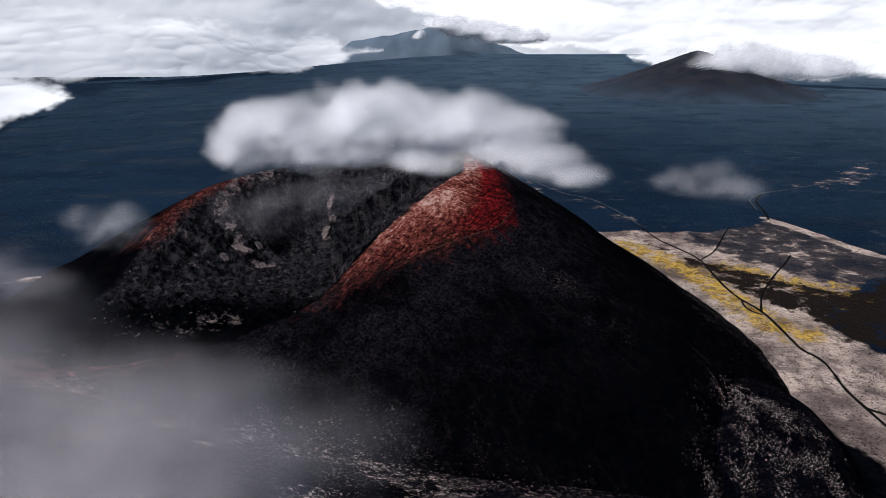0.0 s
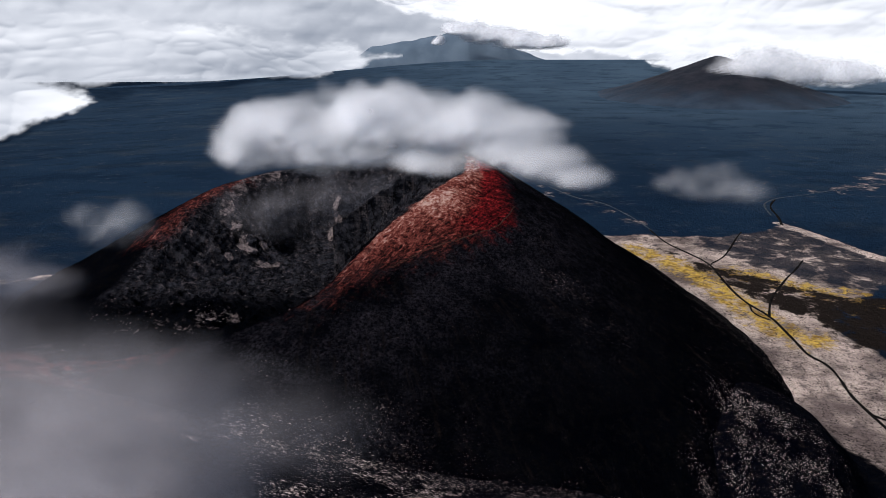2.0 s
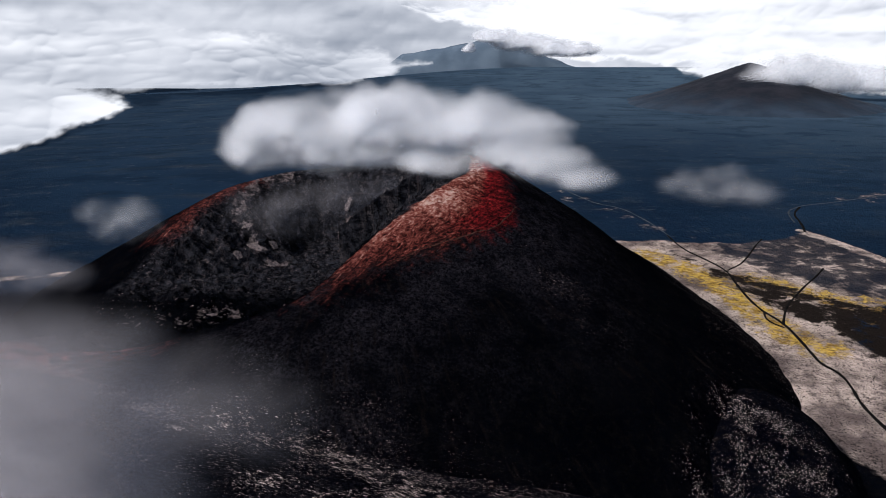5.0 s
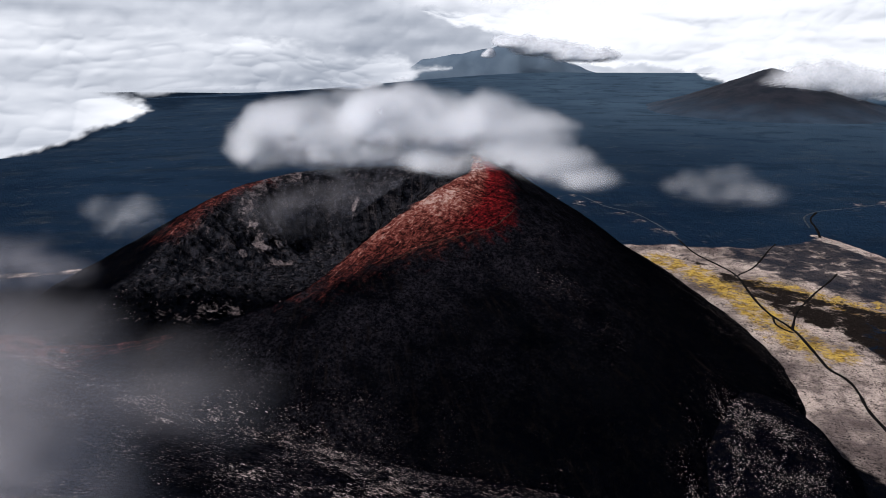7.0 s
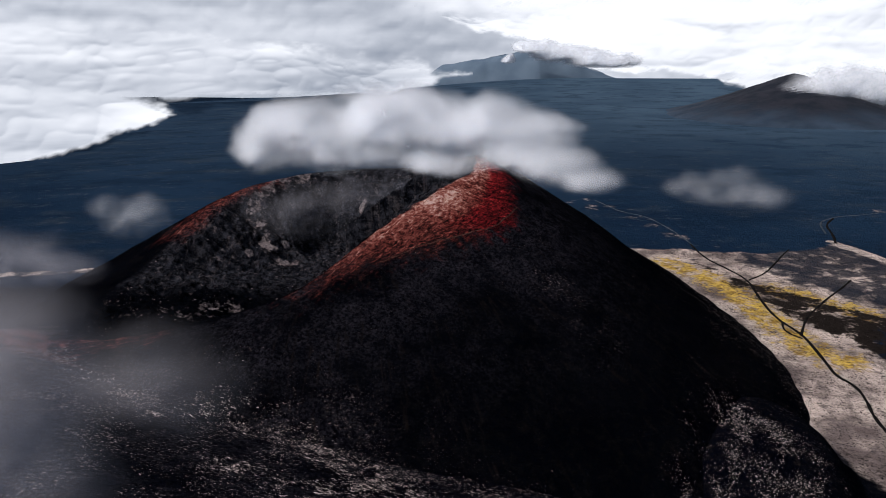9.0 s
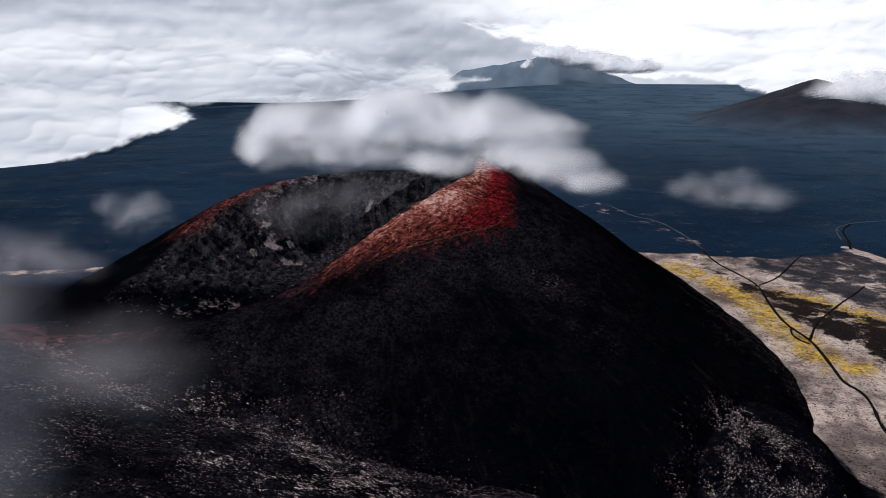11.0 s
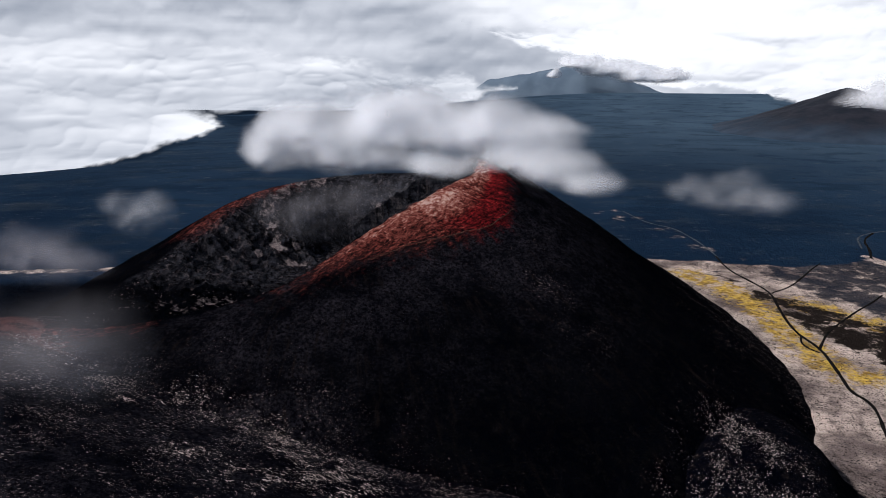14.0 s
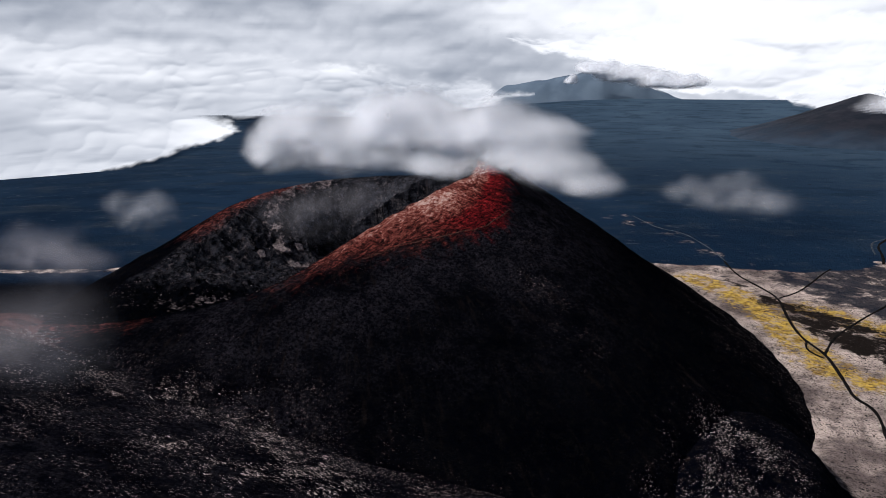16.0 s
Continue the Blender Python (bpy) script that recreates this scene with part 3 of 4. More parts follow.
# ======== tracks ========
def track_material():
    m = Nodes("track")
    colour = m.blend(m.span(m.noise(3, 5), 0.35, 0.65), (0.004, 0.004, 0.0045), (0.012, 0.011, 0.011))
    return m.surface(colour, 1.0, m.bump(m.noise(0.8, 4), 0.6, 0.4), 0.0)


def ash_track_material():
    m = Nodes("ash track")
    return m.surface(m.blend(m.span(m.noise(5, 5), 0.35, 0.65), (0.026, 0.034, 0.045), (0.065, 0.072, 0.084)), 1.0, None, 0.0)


TRACK = track_material()


def build_track(points, width, label, material=TRACK):
    """A worn strip on the ground along a smooth way."""
    p = np.array(points, float)
    for _ in range(3):
        q = np.empty((2 * len(p), 2))
        q[0], q[-1] = p[0], p[-1]
        q[1:-1:2], q[2:-1:2] = 0.75 * p[:-1] + 0.25 * p[1:], 0.25 * p[:-1] + 0.75 * p[1:]
        p = q
    t = np.gradient(p, axis=0)
    t /= np.linalg.norm(t, axis=1)[:, None] + 1e-9
    side = np.stack([-t[:, 1], t[:, 0]], 1)
    w = 0.85 * width * (1 + 0.55 * fbm(p[:, 0] / 9, p[:, 1] / 9, seed=41))
    rows = []
    for f, up in ((-0.5, -0.3), (-0.3, 0.22), (0.0, 0.12), (0.3, 0.22), (0.5, -0.3)):
        q = p + side * (w * f)[:, None]
        rows.append(np.c_[q, ground_height(q[:, 0], q[:, 1]) + up + 0.25])
    verts = np.stack(rows, 1).reshape(-1, 3)
    k = len(rows)
    i = (np.arange(len(p) - 1)[:, None] * k + np.arange(k - 1)[None, :]).ravel()
    faces = np.stack([i, i + k, i + k + 1, i + 1], 1)
    ob = new("dirt_track", mesh_from("dirt_track", verts, faces, material))
    return tagged(ob, label, "track", "tracks on the ash plain", "structure")


build_track(MAIN_TRACK, 3.0, "winding dark dirt track across pale ash")
build_track([(281, 724), (303, 747), (326, 788), (344, 822), (358, 845)], 2.4, "narrow dark side track across pale ash")
build_track([(286, 583), (303, 623), (323, 652), (343, 681), (366, 710), (385, 738)], 2.4, "narrow dark side track through yellow lichen")
build_track([(279, 609), (275, 595), (277, 583), (284, 574)], 2.2, "short dark side track through yellow lichen")
build_track([(286, 418), (295, 409), (320, 392)], 3.2, "narrow dark side track across grey ash")
build_track([(422, 878), (436, 925), (445, 976), (471, 1019)], 3.5, "dark dirt track on the far lava")


PALE_TRACK = ash_track_material()
build_track([(150, 1105), (181, 1017), (214, 996), (234, 933), (246, 875), (250, 850)], 2.0, "thin pale dirt track across the dark lava", PALE_TRACK)
build_track([(428, 925), (441, 988), (462, 1014), (485, 1034), (527, 1051), (600, 1096), (700, 1140)], 2.6, "thin pale dirt track across the far lava", PALE_TRACK)


# ======== clouds ========
def mist_material(name, white, pass_on=0.4):
    """Drops of water: white, scattering light on and through; how thick it is follows the thick field."""
    m = Nodes(name)
    fine = m.noise(9.0, 5, 0.6)
    alpha = m.calc("MULTIPLY", m.field("thick"), m.span(fine, 0.2, 0.8, 0.75, 1.25), True)
    white = (*white, 1)
    lit, thru, clear = m.add("ShaderNodeBsdfDiffuse", Color=white), m.add("ShaderNodeBsdfTranslucent", Color=white), m.add("ShaderNodeBsdfTransparent")
    both, mix = m.add("ShaderNodeMixShader", Fac=pass_on), m.add("ShaderNodeMixShader", Fac=alpha)
    link = m.tree.links.new
    link(lit.outputs[0], both.inputs[1])
    link(thru.outputs[0], both.inputs[2])
    link(clear.outputs[0], mix.inputs[1])
    link(both.outputs[0], mix.inputs[2])
    link(mix.outputs[0], m.out.inputs[0])
    return m.mat


WHITE_MIST = mist_material("white mist", (0.74, 0.78, 0.85), 0.35)
GREY_MIST = mist_material("grey mist", (0.63, 0.63, 0.71))


def build_cloud(label, blobs, material, density, size, cell, slices, seed, rough=0.9, edge=(-0.15, 0.75), flat=0.75):
    """Mist filled into a group of soft ellipsoids (place, half sizes) with billowing edges, in thin upright layers one behind the other."""
    b = np.array(blobs, float)

    def fill(x, y, z):
        best = np.full(x.shape, -9.0)
        for cx, cy, cz, rx, ry, rz in b:
            dz = (z - cz) / rz
            dz = np.where(dz < 0, dz / flat, dz)
            best = smax(best, 1 - ((x - cx) / rx) ** 2 - ((y - cy) / ry) ** 2 - dz * dz, 0.15)
        warp = 0.35 * size * fbm(x / (2.3 * size), y / (2.3 * size), z / (2.3 * size), octaves=2, seed=seed + 50)
        return best + rough * fbm((x + warp) / size, y / size, (z - warp) / (0.8 * size), octaves=5, seed=seed, gain=0.52)

    lo, hi = (b[:, :3] - 1.25 * b[:, 3:]).min(0), (b[:, :3] + 1.25 * b[:, 3:]).max(0)
    xs, zs = np.arange(lo[0], hi[0], cell), np.arange(lo[2], hi[2], cell)
    gx, gz, quads = sheet(xs, zs)
    step = (hi[1] - lo[1]) / slices
    verts, faces, thick, normals, count = [], [], [], [], 0
    for k in range(slices):
        y = lo[1] + (slices - k - 0.5) * step
        gy = np.full(gx.shape, y)
        v = fill(gx, gy, gz)
        rho = smooth(edge[0], edge[1], v)
        use = (rho > 0.004)[quads].any(1)
        if not use.any():
            continue
        f, px, py, pz, r, pv = drop_unused(quads[use], gx, gy, gz, rho, v)
        e = 0.40 * size
        grad = np.stack([fill(px + e, py, pz) - pv, fill(px, py + e, pz) - pv, fill(px, py, pz + e) - pv], 1)
        n = -grad / (np.linalg.norm(grad, axis=1)[:, None] + 0.12) + np.array([-0.10, -0.38, 0.22])
        verts.append(np.stack([px, py, pz], 1))
        faces.append(f + count)
        thick.append(1 - np.exp(-density * step * r))
        normals.append(n / (np.linalg.norm(n, axis=1)[:, None] + 1e-9))
        count += len(px)
    me = mesh_from("cloud", np.concatenate(verts), np.concatenate(faces), material, {"thick": np.concatenate(thick)})
    me.normals_split_custom_set_from_vertices(np.concatenate(normals).tolist())
    return tagged(new("cloud", me), label, "cloud")


build_cloud("white cloud cap resting on the summit",
            [(-117, 560, 156, 62, 34, 33), (-57, 565, 164, 66, 40, 34), (3, 562, 163, 60, 38, 31), (46, 555, 160, 46, 30, 22), (-155, 555, 147, 30, 24, 22),
             (-73, 556, 146, 92, 30, 16), (43, 538, 147, 42, 24, 20), (76, 525, 141, 36, 22, 17), (101, 515, 134, 26, 18, 12), (-2, 522, 143, 46, 18, 13), (70, 562, 168, 30, 18, 10)],
            WHITE_MIST, 0.065, 32, 2.4, 28, 3, 0.95, (-0.25, 1.0))
build_cloud("thin white cloud drifting beside the dark cone", [(191, 490, 136, 34, 20, 17), (168, 490, 139, 24, 16, 13), (210, 490, 131, 24, 16, 11)], WHITE_MIST, 0.017, 20, 2.0, 14, 7, 1.25, (-0.1, 1.5))
build_cloud("thin white cloud beside the crater flank", [(-227, 470, 106, 32, 22, 20), (-247, 470, 113, 22, 16, 13)], WHITE_MIST, 0.018, 20, 2.2, 14, 9, 1.25, (-0.1, 1.5))
build_cloud("thin grey mist low over the plain beside the cone", [(-338, 480, 66, 50, 30, 30), (-292, 470, 66, 36, 24, 18)], GREY_MIST, 0.009, 28, 3.0, 12, 12, 1.1, (-0.1, 1.4))
build_cloud("thin mist hanging inside the crater", [(-165, 600, 80, 56, 24, 30), (-100, 605, 94, 56, 22, 22), (-50, 585, 110, 34, 18, 16)], GREY_MIST, 0.0055, 26, 2.6, 12, 14, 1.2, (-0.1, 1.5))
build_cloud("grey fog drifting over the near slope", [(-70, 125, 166, 38, 28, 24), (-70, 110, 148, 52, 30, 32), (-104, 120, 164, 50, 34, 48)], GREY_MIST, 0.030, 34, 3.0, 14, 15, 0.75, (-0.15, 1.1))
build_cloud("thin grey mist drifting before the black slope", [(-48, 170, 142, 34, 22, 18), (-30, 150, 148, 26, 20, 12)], GREY_MIST, 0.008, 22, 2.4, 12, 18, 1.2, (-0.1, 1.4))
build_cloud("white cloud cap on the distant cone", [(1028, 2540, 84, 180, 70, 74), (1180, 2540, 66, 190, 70, 58), (934, 2540, 68, 86, 50, 38), (1320, 2560, 60, 170, 70, 50)], WHITE_MIST, 0.03, 90, 9.0, 12, 24, 0.7)
build_cloud("white cloud lying on the far mountain", [(20, 4200, 196, 150, 60, 44), (170, 4200, 158, 190, 60, 58), (370, 4200, 122, 220, 60, 54)], WHITE_MIST, 0.06, 110, 13.0, 8, 33, 0.7, (-0.25, 0.5))
build_cloud("small white cloud before the far mountain", [(-129, 4100, 126, 44, 26, 26), (-122, 4100, 146, 26, 18, 20)], WHITE_MIST, 0.08, 40, 7.0, 8, 27, 0.7)


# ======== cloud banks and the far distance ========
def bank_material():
    """Far cloud, the lower edge of the sky, glowing with painted daylight: white heaps and grey hollows; ragged where
    it ends.
    """
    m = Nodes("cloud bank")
    tone = m.calc("ADD", m.field("baked_light"), m.calc("MULTIPLY", m.calc("SUBTRACT", m.noise(110, 7, 0.55, m.place((1.0, 1.0, 1.6)), 0.3), 0.5), 0.16))
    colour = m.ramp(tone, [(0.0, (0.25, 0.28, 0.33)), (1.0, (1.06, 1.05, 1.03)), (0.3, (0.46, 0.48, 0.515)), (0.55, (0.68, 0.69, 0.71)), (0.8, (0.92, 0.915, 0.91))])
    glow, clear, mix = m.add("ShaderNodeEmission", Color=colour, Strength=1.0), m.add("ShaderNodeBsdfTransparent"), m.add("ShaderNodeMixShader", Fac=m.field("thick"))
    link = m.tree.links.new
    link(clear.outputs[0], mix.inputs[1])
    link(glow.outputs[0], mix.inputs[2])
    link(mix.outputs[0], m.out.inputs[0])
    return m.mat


BANK = bank_material()


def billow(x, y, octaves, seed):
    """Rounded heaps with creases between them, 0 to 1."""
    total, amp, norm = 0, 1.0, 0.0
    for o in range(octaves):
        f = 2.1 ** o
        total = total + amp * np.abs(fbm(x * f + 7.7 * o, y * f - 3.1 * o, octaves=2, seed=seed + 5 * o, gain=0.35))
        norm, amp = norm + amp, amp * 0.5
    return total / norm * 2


def build_bank(label, radius, bottom, top, seed, heap=330.0, bands=1.0, deck=0.0, far=4700.0, rag=0.55, light=0.60, soft=0.5):
    """A bank of cloud far round the horizon, between two lines of bearing and height in degrees, heaped towards the land.
    With deck, it lies flat that far under the eye and runs back to the far radius."""
    az = np.arange(bottom[0][0], bottom[-1][0] + 0.01, 0.16)
    rows = 84
    up = np.linspace(0, 1, rows)
    lo, hi = np.interp(az, *zip(*bottom)), np.interp(az, *zip(*top))
    lo2, hi2 = lo - 0.6, hi + 0.6
    ga, gu = np.meshgrid(np.arange(len(az)), up, indexing="ij")
    el = lo2[ga] + np.maximum(hi2 - lo2, 0.2)[ga] * gu
    a = az[ga]
    scale = radius / 57.3
    mx, mz = a * scale, el * scale
    warp = 0.4 * heap * fbm(mx / (2 * heap), mz / heap, octaves=3, seed=seed + 40)
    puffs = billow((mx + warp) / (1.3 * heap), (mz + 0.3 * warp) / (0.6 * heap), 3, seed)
    layers = fbm((mx - warp) / (4.2 * heap), (mz + 0.3 * warp) / (0.62 * heap), octaves=3, seed=seed + 20, gain=0.42)
    base = np.full(el.shape, float(radius))
    if deck:
        base = np.clip(deck / np.tan(np.radians(np.maximum(-el, 0.3))), radius, far)
    relief = 0.16 * heap * puffs + bands * 0.30 * heap * layers
    r = base - 0.3 * relief
    ra = np.radians(a)
    verts = np.stack([60 + r * np.sin(ra), r * np.cos(ra), 236 + r * np.tan(np.radians(el))], -1).reshape(-1, 3)
    i, j = (v.ravel() for v in np.meshgrid(np.arange(len(az) - 1), np.arange(rows - 1), indexing="ij"))
    faces = np.stack([i * rows + j, (i + 1) * rows + j, (i + 1) * rows + j + 1, i * rows + j + 1], 1)
    ragged = rag * (fbm(mx / (0.45 * heap), mz / (0.24 * heap), octaves=5, seed=seed + 30, gain=0.62) + 0.5 * layers)
    inside = np.minimum(el - lo[ga], 0.45 * (hi[ga] - el)) + ragged
    thick = smooth(0.0, 0.45, inside) * smooth(-0.6, -0.35, np.minimum(el - lo[ga], hi[ga] - el))
    flat = thick.ravel()
    keep = (flat > 0.002)[faces].any(1)
    # daylight painted into the glow: heaps white where they turn up, hollows grey
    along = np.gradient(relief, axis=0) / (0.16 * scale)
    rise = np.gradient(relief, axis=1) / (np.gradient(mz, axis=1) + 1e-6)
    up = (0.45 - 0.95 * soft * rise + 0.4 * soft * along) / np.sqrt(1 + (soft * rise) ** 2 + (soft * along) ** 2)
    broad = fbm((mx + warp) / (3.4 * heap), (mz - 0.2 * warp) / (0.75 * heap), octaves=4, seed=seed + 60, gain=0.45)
    baked_light = light + 0.42 * (up - 0.38) + 0.66 * broad + 0.18 * (puffs - 0.45) + 0.34 * smooth(-14, 12, a) - 0.085 * np.clip(el - 0.2, 0, 5) * smooth(4, -16, a)
    faces, verts, flat, baked_light = drop_unused(faces[keep], verts, flat, baked_light.ravel())
    me = mesh_from("cloud_bank", verts, faces, BANK, {"thick": flat, "baked_light": baked_light})
    return tagged(new("cloud_bank", me), label, "cloud", kind="structure")


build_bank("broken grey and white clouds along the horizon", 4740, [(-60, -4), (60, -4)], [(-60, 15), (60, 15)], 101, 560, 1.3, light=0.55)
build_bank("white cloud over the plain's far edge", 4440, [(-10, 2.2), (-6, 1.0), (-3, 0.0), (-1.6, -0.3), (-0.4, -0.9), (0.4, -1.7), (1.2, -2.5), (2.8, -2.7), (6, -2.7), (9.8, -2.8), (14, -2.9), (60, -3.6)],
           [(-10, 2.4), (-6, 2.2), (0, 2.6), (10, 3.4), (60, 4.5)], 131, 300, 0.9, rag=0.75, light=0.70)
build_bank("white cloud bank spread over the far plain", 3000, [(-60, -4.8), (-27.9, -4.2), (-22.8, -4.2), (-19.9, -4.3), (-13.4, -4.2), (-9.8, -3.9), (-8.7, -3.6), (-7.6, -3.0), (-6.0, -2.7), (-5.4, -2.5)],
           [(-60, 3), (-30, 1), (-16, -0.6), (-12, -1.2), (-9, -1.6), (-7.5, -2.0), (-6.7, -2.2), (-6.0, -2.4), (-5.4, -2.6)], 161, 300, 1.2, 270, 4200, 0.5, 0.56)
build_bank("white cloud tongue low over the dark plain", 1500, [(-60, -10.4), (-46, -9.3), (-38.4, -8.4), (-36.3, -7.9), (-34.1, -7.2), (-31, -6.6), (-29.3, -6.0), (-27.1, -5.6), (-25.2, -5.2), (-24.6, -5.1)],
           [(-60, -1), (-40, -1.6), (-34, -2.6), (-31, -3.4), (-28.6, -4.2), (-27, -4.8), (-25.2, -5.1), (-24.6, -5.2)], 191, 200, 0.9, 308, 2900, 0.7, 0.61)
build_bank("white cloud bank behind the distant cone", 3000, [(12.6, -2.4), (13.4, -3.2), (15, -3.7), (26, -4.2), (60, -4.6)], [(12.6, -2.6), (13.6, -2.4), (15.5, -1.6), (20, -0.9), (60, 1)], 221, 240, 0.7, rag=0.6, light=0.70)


def build_mountain():
    """A dim mountain shoulder under the far clouds; its pale blue is haze painted into the rock."""
    m = Nodes("far mountain")
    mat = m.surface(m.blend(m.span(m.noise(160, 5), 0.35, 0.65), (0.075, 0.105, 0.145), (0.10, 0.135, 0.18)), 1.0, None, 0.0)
    x, y, faces = sheet(np.arange(-900, 900, 12.0), np.arange(4150, 4662, 12.0))
    ridge = smin(104 + 0.165 * (x + 470), 225 + 0 * x, 30)
    z = ridge - 0.004 * (y - 4480) ** 2 - 0.5 * np.maximum(0, -560 - x) - 0.45 * np.maximum(0, x - 40) + 16 * fbm(x / 120, y / 120, octaves=4, seed=71)
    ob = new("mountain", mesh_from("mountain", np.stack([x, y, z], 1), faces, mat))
    return tagged(ob, "dim blue mountain shoulder under far clouds", "mountain", kind="structure")


build_mountain()


# ======== path and rocks ========
def path_material():
    m = Nodes("trodden scoria")
    return m.surface(m.blend(m.span(m.noise(1.2, 4), 0.35, 0.65), (0.03, 0.013, 0.012), (0.075, 0.036, 0.030)), 1.0, None, 0.0)


PATH = path_material()


def build_path(points, width, label):
    p = np.array(points, float)
    for _ in range(3):
        q = np.empty((2 * len(p), 2))
        q[0], q[-1] = p[0], p[-1]
        q[1:-1:2], q[2:-1:2] = 0.75 * p[:-1] + 0.25 * p[1:], 0.25 * p[:-1] + 0.75 * p[1:]
        p = q
    t = np.gradient(p, axis=0)
    t /= np.linalg.norm(t, axis=1)[:, None] + 1e-9
    side = np.stack([-t[:, 1], t[:, 0]], 1)
    rows = []
    for f, up in ((-0.5, 0.0), (0.0, 0.35), (0.5, 0.0)):
        q = p + side * (width * f)
        rows.append(np.c_[q, land_height(q[:, 0], q[:, 1]) + up + 0.3])
    verts = np.stack(rows, 1).reshape(-1, 3)
    i = (np.arange(len(p) - 1)[:, None] * 3 + np.arange(2)[None, :]).ravel()
    ob = new("footpath", mesh_from("footpath", verts, np.stack([i, i + 3, i + 4, i + 1], 1), PATH))
    return tagged(ob, label, "path", "", "structure")


build_path([(50, 474), (47, 466), (42, 454), (32, 443), (22, 438), (6, 429), (-9, 420), (-30, 402)], 0.7, "narrow trodden path along the red terrace")


def rock_material(pale):
    m = Nodes("pale rock")
    pick = m.add("ShaderNodeNewGeometry").outputs["Random Per Island"]
    own = m.add("ShaderNodeObjectInfo").outputs["Random"]
    pick = m.calc("FRACT", m.calc("ADD", pick, own))
    colour = m.blend(m.span(pick, 0.3, 1.1), (0.014, 0.012, 0.013), pale)
    colour = m.blend(m.span(m.noise(0.35, 4), 0.4, 0.65), colour, (0.16, 0.13, 0.125))
    return m.surface(colour, 1.0, None, 0.0)


ROCK, SCREE = rock_material((0.34, 0.28, 0.27)), rock_material((0.56, 0.47, 0.455))
OCTA = np.array([(1, 0, 0), (0, 1, 0), (-1, 0, 0), (0, -1, 0), (0, 0, 1), (0, 0, -0.6)], float)
OCTA_FACES = np.array([(0, 1, 4), (1, 2, 4), (2, 3, 4), (3, 0, 4), (1, 0, 5), (2, 1, 5), (3, 2, 5), (0, 3, 5)])


def scatter(count, box, weight, low, high, seed, label, material, long=1.3, lie=None):
    """Many small rocks strewn over the land, denser where weight says; one mesh."""
    rng = np.random.default_rng(seed)
    x, y = rng.uniform(box[0], box[1], count * 6), rng.uniform(box[2], box[3], count * 6)
    keep = rng.random(len(x)) < weight(x, y)
    x, y = x[keep][:count], y[keep][:count]
    size = low + (high - low) * rng.random(len(x)) ** 4
    z = land_height(x, y)
    shape = OCTA[None] * (0.65 + 0.7 * rng.random((len(x), 6, 1))) * np.array([1, 1, 0.6])
    turn = rng.uniform(0, 6.28, len(x)) if lie is None else rng.normal(radians(lie), 0.35, len(x))
    stretch = (1 + (long - 1) * rng.random(len(x)))[:, None]
    c, s = np.cos(turn)[:, None], np.sin(turn)[:, None]
    vx, vy = shape[:, :, 0] * c * stretch - shape[:, :, 1] * s, shape[:, :, 0] * s * stretch + shape[:, :, 1] * c
    v = np.stack([vx, vy, shape[:, :, 2]], -1) * size[:, None, None] + np.stack([x, y, z + 0.12 * size], 1)[:, None, :]
    f = OCTA_FACES[None] + 6 * np.arange(len(x))[:, None, None]
    ob = new("rocks", mesh_from("rocks", v.reshape(-1, 3), f.reshape(-1, 3), material, flat=True))
    return tagged(ob, label, "rocks", kind="stuff")


def slope_weight(x, y):
    clump = fbm(x / 26, y / 26, octaves=4, seed=81)
    streak = fbm((x + 0.6 * y) / 10, (y - 0.6 * x) / 50, octaves=3, seed=82)
    return smooth(-0.1, 0.5, clump + 0.8 * streak) * smooth(330, 285, y + 0.25 * x) * smooth(330, 250, np.hypot(x + 40, y - 240) * 1.6)


def mound_weight(x, y):
    return smooth(-0.25, 0.55, fbm(x / 9, y / 14, octaves=4, seed=83, gain=0.6)) * smooth(-10, 8, within(x, y, TALUS) + 6 * fbm(x / 9, y / 9, seed=86))


def drift_weight(x, y):
    """Bands of pale broken crust on the near slope."""
    band = np.maximum.reduce([
        smooth(20, 2, way_distance(x, y, [(-92, 292), (-43, 284), (-5, 264), (10, 250), (24, 236)])),
        smooth(13, 2, way_distance(x, y, [(-56, 233), (-22, 226), (-6, 240)])),
        smooth(5, 1, way_distance(x, y, [(-113, 271), (-104, 270)])), smooth(5, 1, way_distance(x, y, [(-103, 298), (-92, 296)])),
        0.8 * smooth(9, 1, way_distance(x, y, [(-152, 300), (-128, 284)])), 0.6 * smooth(16, 2, way_distance(x, y, [(-200, 322), (-165, 300)]))])
    return band * smooth(-0.25, 0.45, fbm(x / 5, y / 5, octaves=4, seed=88))


def cone_weight(x, y):
    streak = fbm((x - y) / 14, (x + y) / 60, octaves=3, seed=84)
    return smooth(0.0, 0.5, streak) * smooth(0, 20, cone_shape(x, y)[1])


def crater_weight(x, y):
    return smooth(0.0, 0.4, fbm(x / 16, y / 16, octaves=3, seed=85)) * (cone_shape(x, y)[1] < -3)


scatter(15000, (-210, 110, 150, 330), slope_weight, 0.05, 0.34, 91, "small pale rocks strewn over the dark slope", ROCK, 3.0, -30)
scatter(22000, (-215, 60, 205, 335), drift_weight, 0.04, 0.44, 96, "broken pale crust lying in bands on the near slope", SCREE, 4.0, -30)
scatter(18000, (95, 250, 270, 420), mound_weight, 0.04, 0.46, 92, "small pale rocks strewn over the low mound", SCREE, 2.6, 70)
scatter(1500, (-120, 220, 300, 480), cone_weight, 0.06, 0.24, 93, "small rocks scattered down the black cone", ROCK)
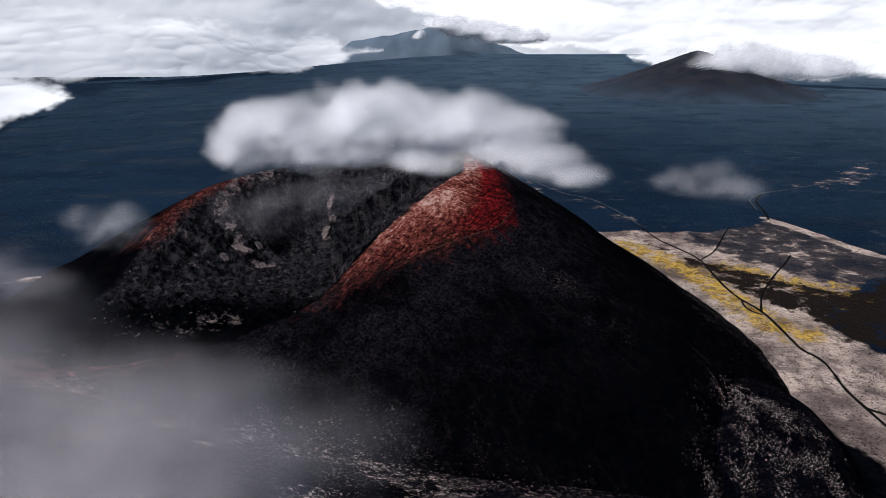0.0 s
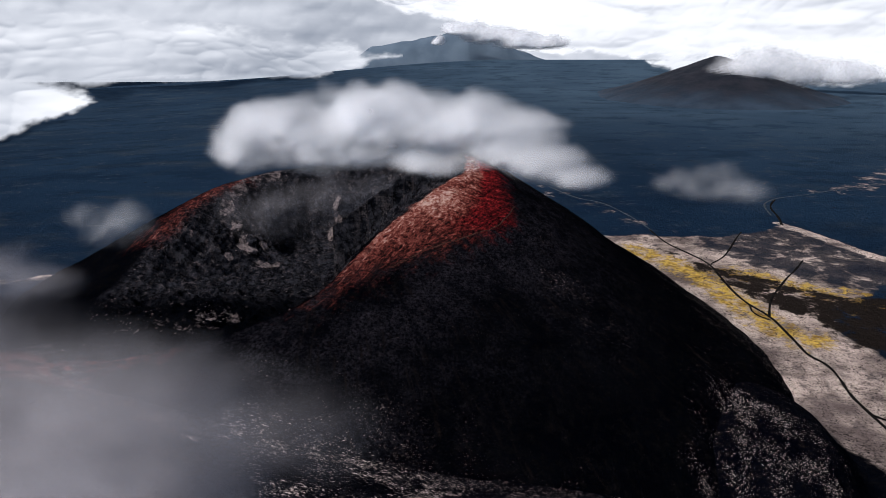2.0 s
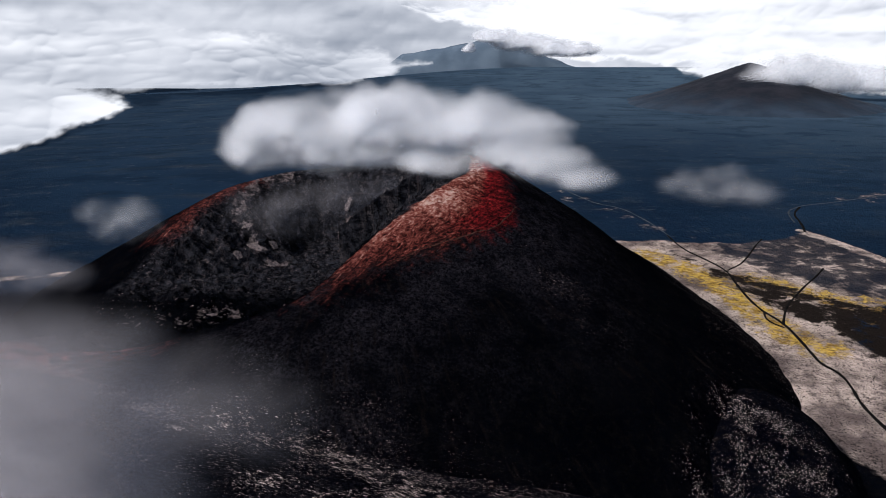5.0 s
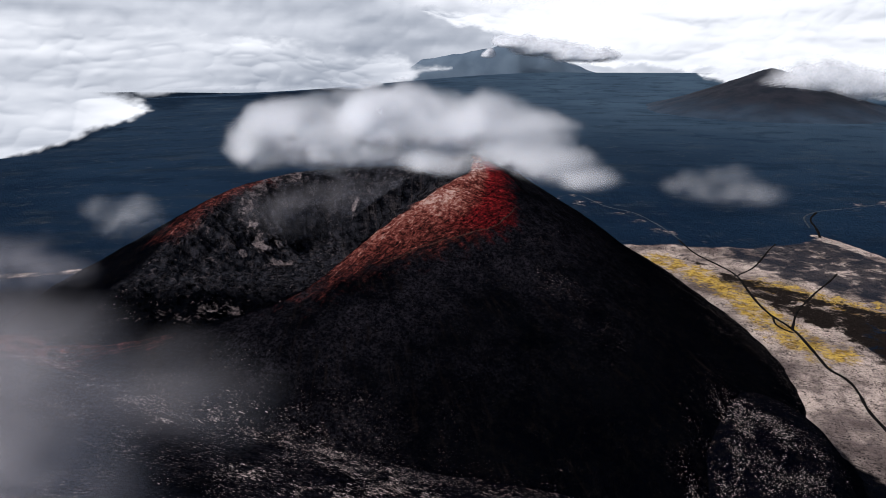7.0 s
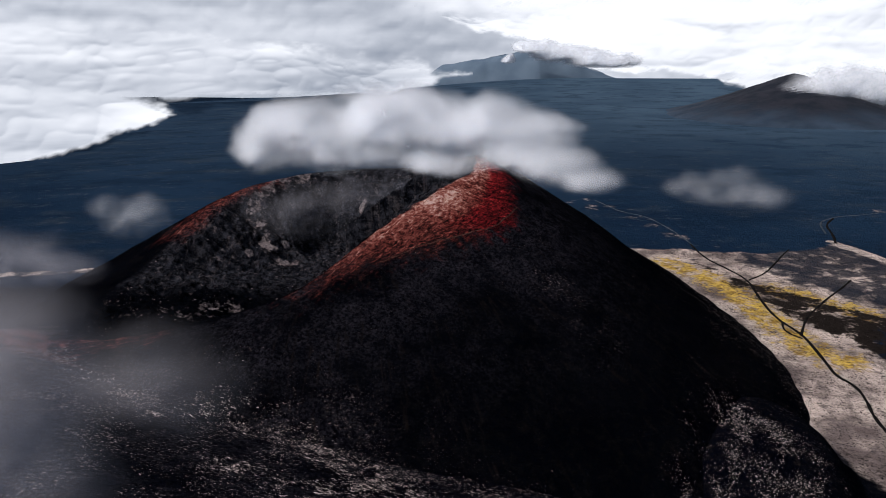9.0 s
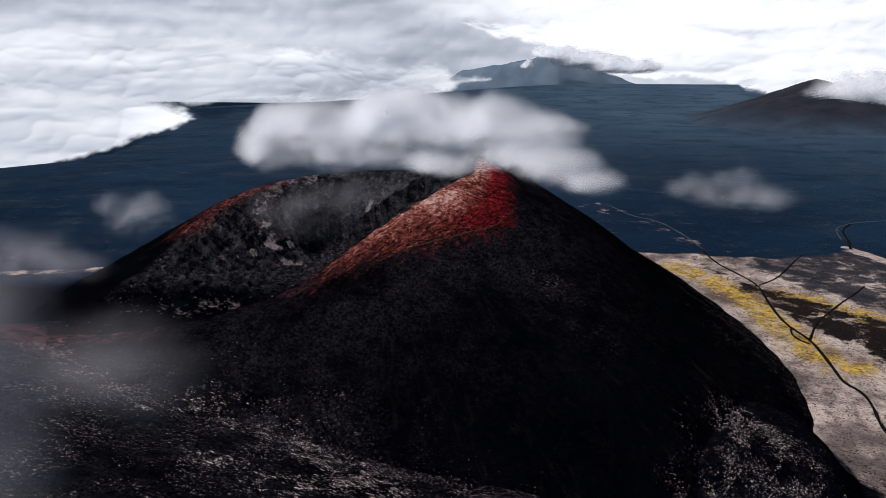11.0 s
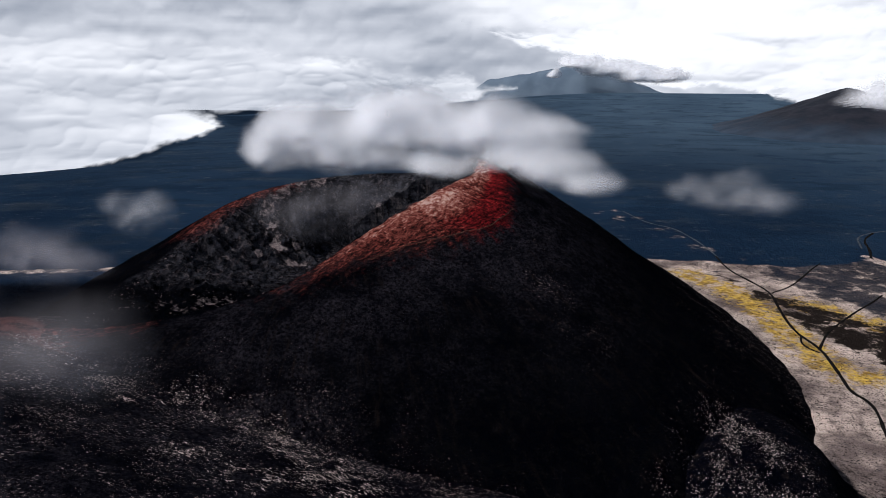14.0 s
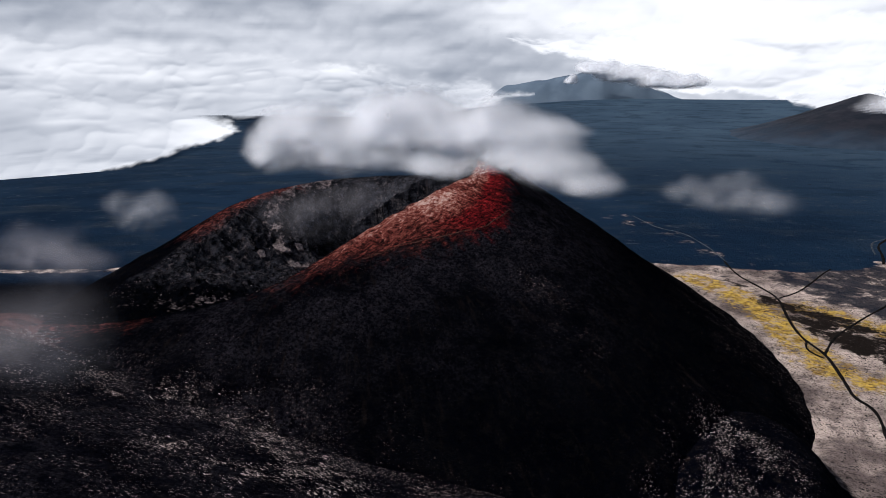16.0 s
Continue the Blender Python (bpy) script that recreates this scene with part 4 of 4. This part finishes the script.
scatter(1500, (-250, 0, 360, 710), crater_weight, 0.2, 0.9, 94, "rock rubble on the crater's floor and walls", ROCK)


def dark_rock_material():
    m = Nodes("dark rock")
    pick = m.add("ShaderNodeNewGeometry").outputs["Random Per Island"]
    return m.surface(m.blend(pick, (0.006, 0.006, 0.007), (0.05, 0.042, 0.04)), 1.0, None, 0.0)


def ash_weight(x, y):
    clump = fbm(x / 22, y / 22, octaves=4, seed=87)
    return smooth(-0.25, 0.5, clump) * smooth(-6, 12, within(x, y, ASH))


DARK_ROCK = dark_rock_material()
scatter(20000, (150, 490, 280, 890), ash_weight, 0.12, 0.8, 95, "small dark rocks and tufts dotted over the ash", DARK_ROCK)


# ======== pale slabs on the crater wall ========
def slab_material():
    m = Nodes("pale slab")
    crisp = m.noise(1.6, 9, 0.72, None, 0.4)
    colour = m.blend(m.span(crisp, 0.38, 0.62), (0.045, 0.039, 0.043), (0.22, 0.182, 0.182))
    return m.surface(colour, 1.0, m.bump(crisp, 1.0, 1.2), 0.0)


SLAB = slab_material()


def build_slab(x, y, wide, tall, thick, seed, label, group):
    """A broken plate of rock that leans on the crater wall."""
    h = 3.0
    sx = float(land_height(x + h, y) - land_height(x - h, y)) / (2 * h)
    sy = float(land_height(x, y + h) - land_height(x, y - h)) / (2 * h)
    out = Vector((-sx, -sy, 1)).normalized()
    side = Vector((0, 0, 1)).cross(out).normalized()
    up = out.cross(side)
    bm = bmesh.new()
    bmesh.ops.create_cube(bm, size=2)
    bmesh.ops.subdivide_edges(bm, edges=bm.edges[:], cuts=6, use_grid_fill=True)
    for v in bm.verts:
        n = v.co / max(abs(c) for c in v.co)
        f = 1 - 0.18 * (abs(v.co.x * v.co.y))
        k = noise.noise(Vector((v.co.x * 1.3 + seed, v.co.y * 1.3, v.co.z * 0.6 + seed)))
        j = noise.noise(Vector((v.co.x * 4 + seed, v.co.y * 4, v.co.z * 3)))
        v.co = Vector((v.co.x * wide / 2 * f * (1 + 0.5 * k), v.co.y * tall / 2 * f * (1 + 0.4 * k), v.co.z * thick / 2 * (1 + 0.5 * j)))
    bmesh.ops.triangulate(bm, faces=bm.faces[:])
    me = bpy.data.meshes.new("rock_slab")
    bm.to_mesh(me)
    bm.free()
    me.materials.append(SLAB)
    ob = new("rock_slab", me)
    turn = Matrix((side, up, out)).transposed().to_4x4()
    ob.matrix_world = Matrix.Translation((x, y, float(land_height(x, y)) + 0.25 * thick)) @ turn
    return tagged(ob, label, "rock", group, "thing")


for n, (x, y, wide, tall) in enumerate([(-176, 586, 10, 20), (-157, 573, 9, 8), (-112, 684, 6, 16), (-115, 665, 6, 13), (-190, 607, 8, 11),
                                        (-199, 634, 9, 10), (-165, 600, 6, 9), (-186, 566, 6, 8)]):
    build_slab(x, y, wide, tall, 3.0, 3.1 * n, "pale weathered rock slab on the dark crater wall", "pale slabs on the crater wall")

build_slab(-152, 426, 17, 7, 1.6, 40.0, "pale rock ledge on the crater's dark floor", "")
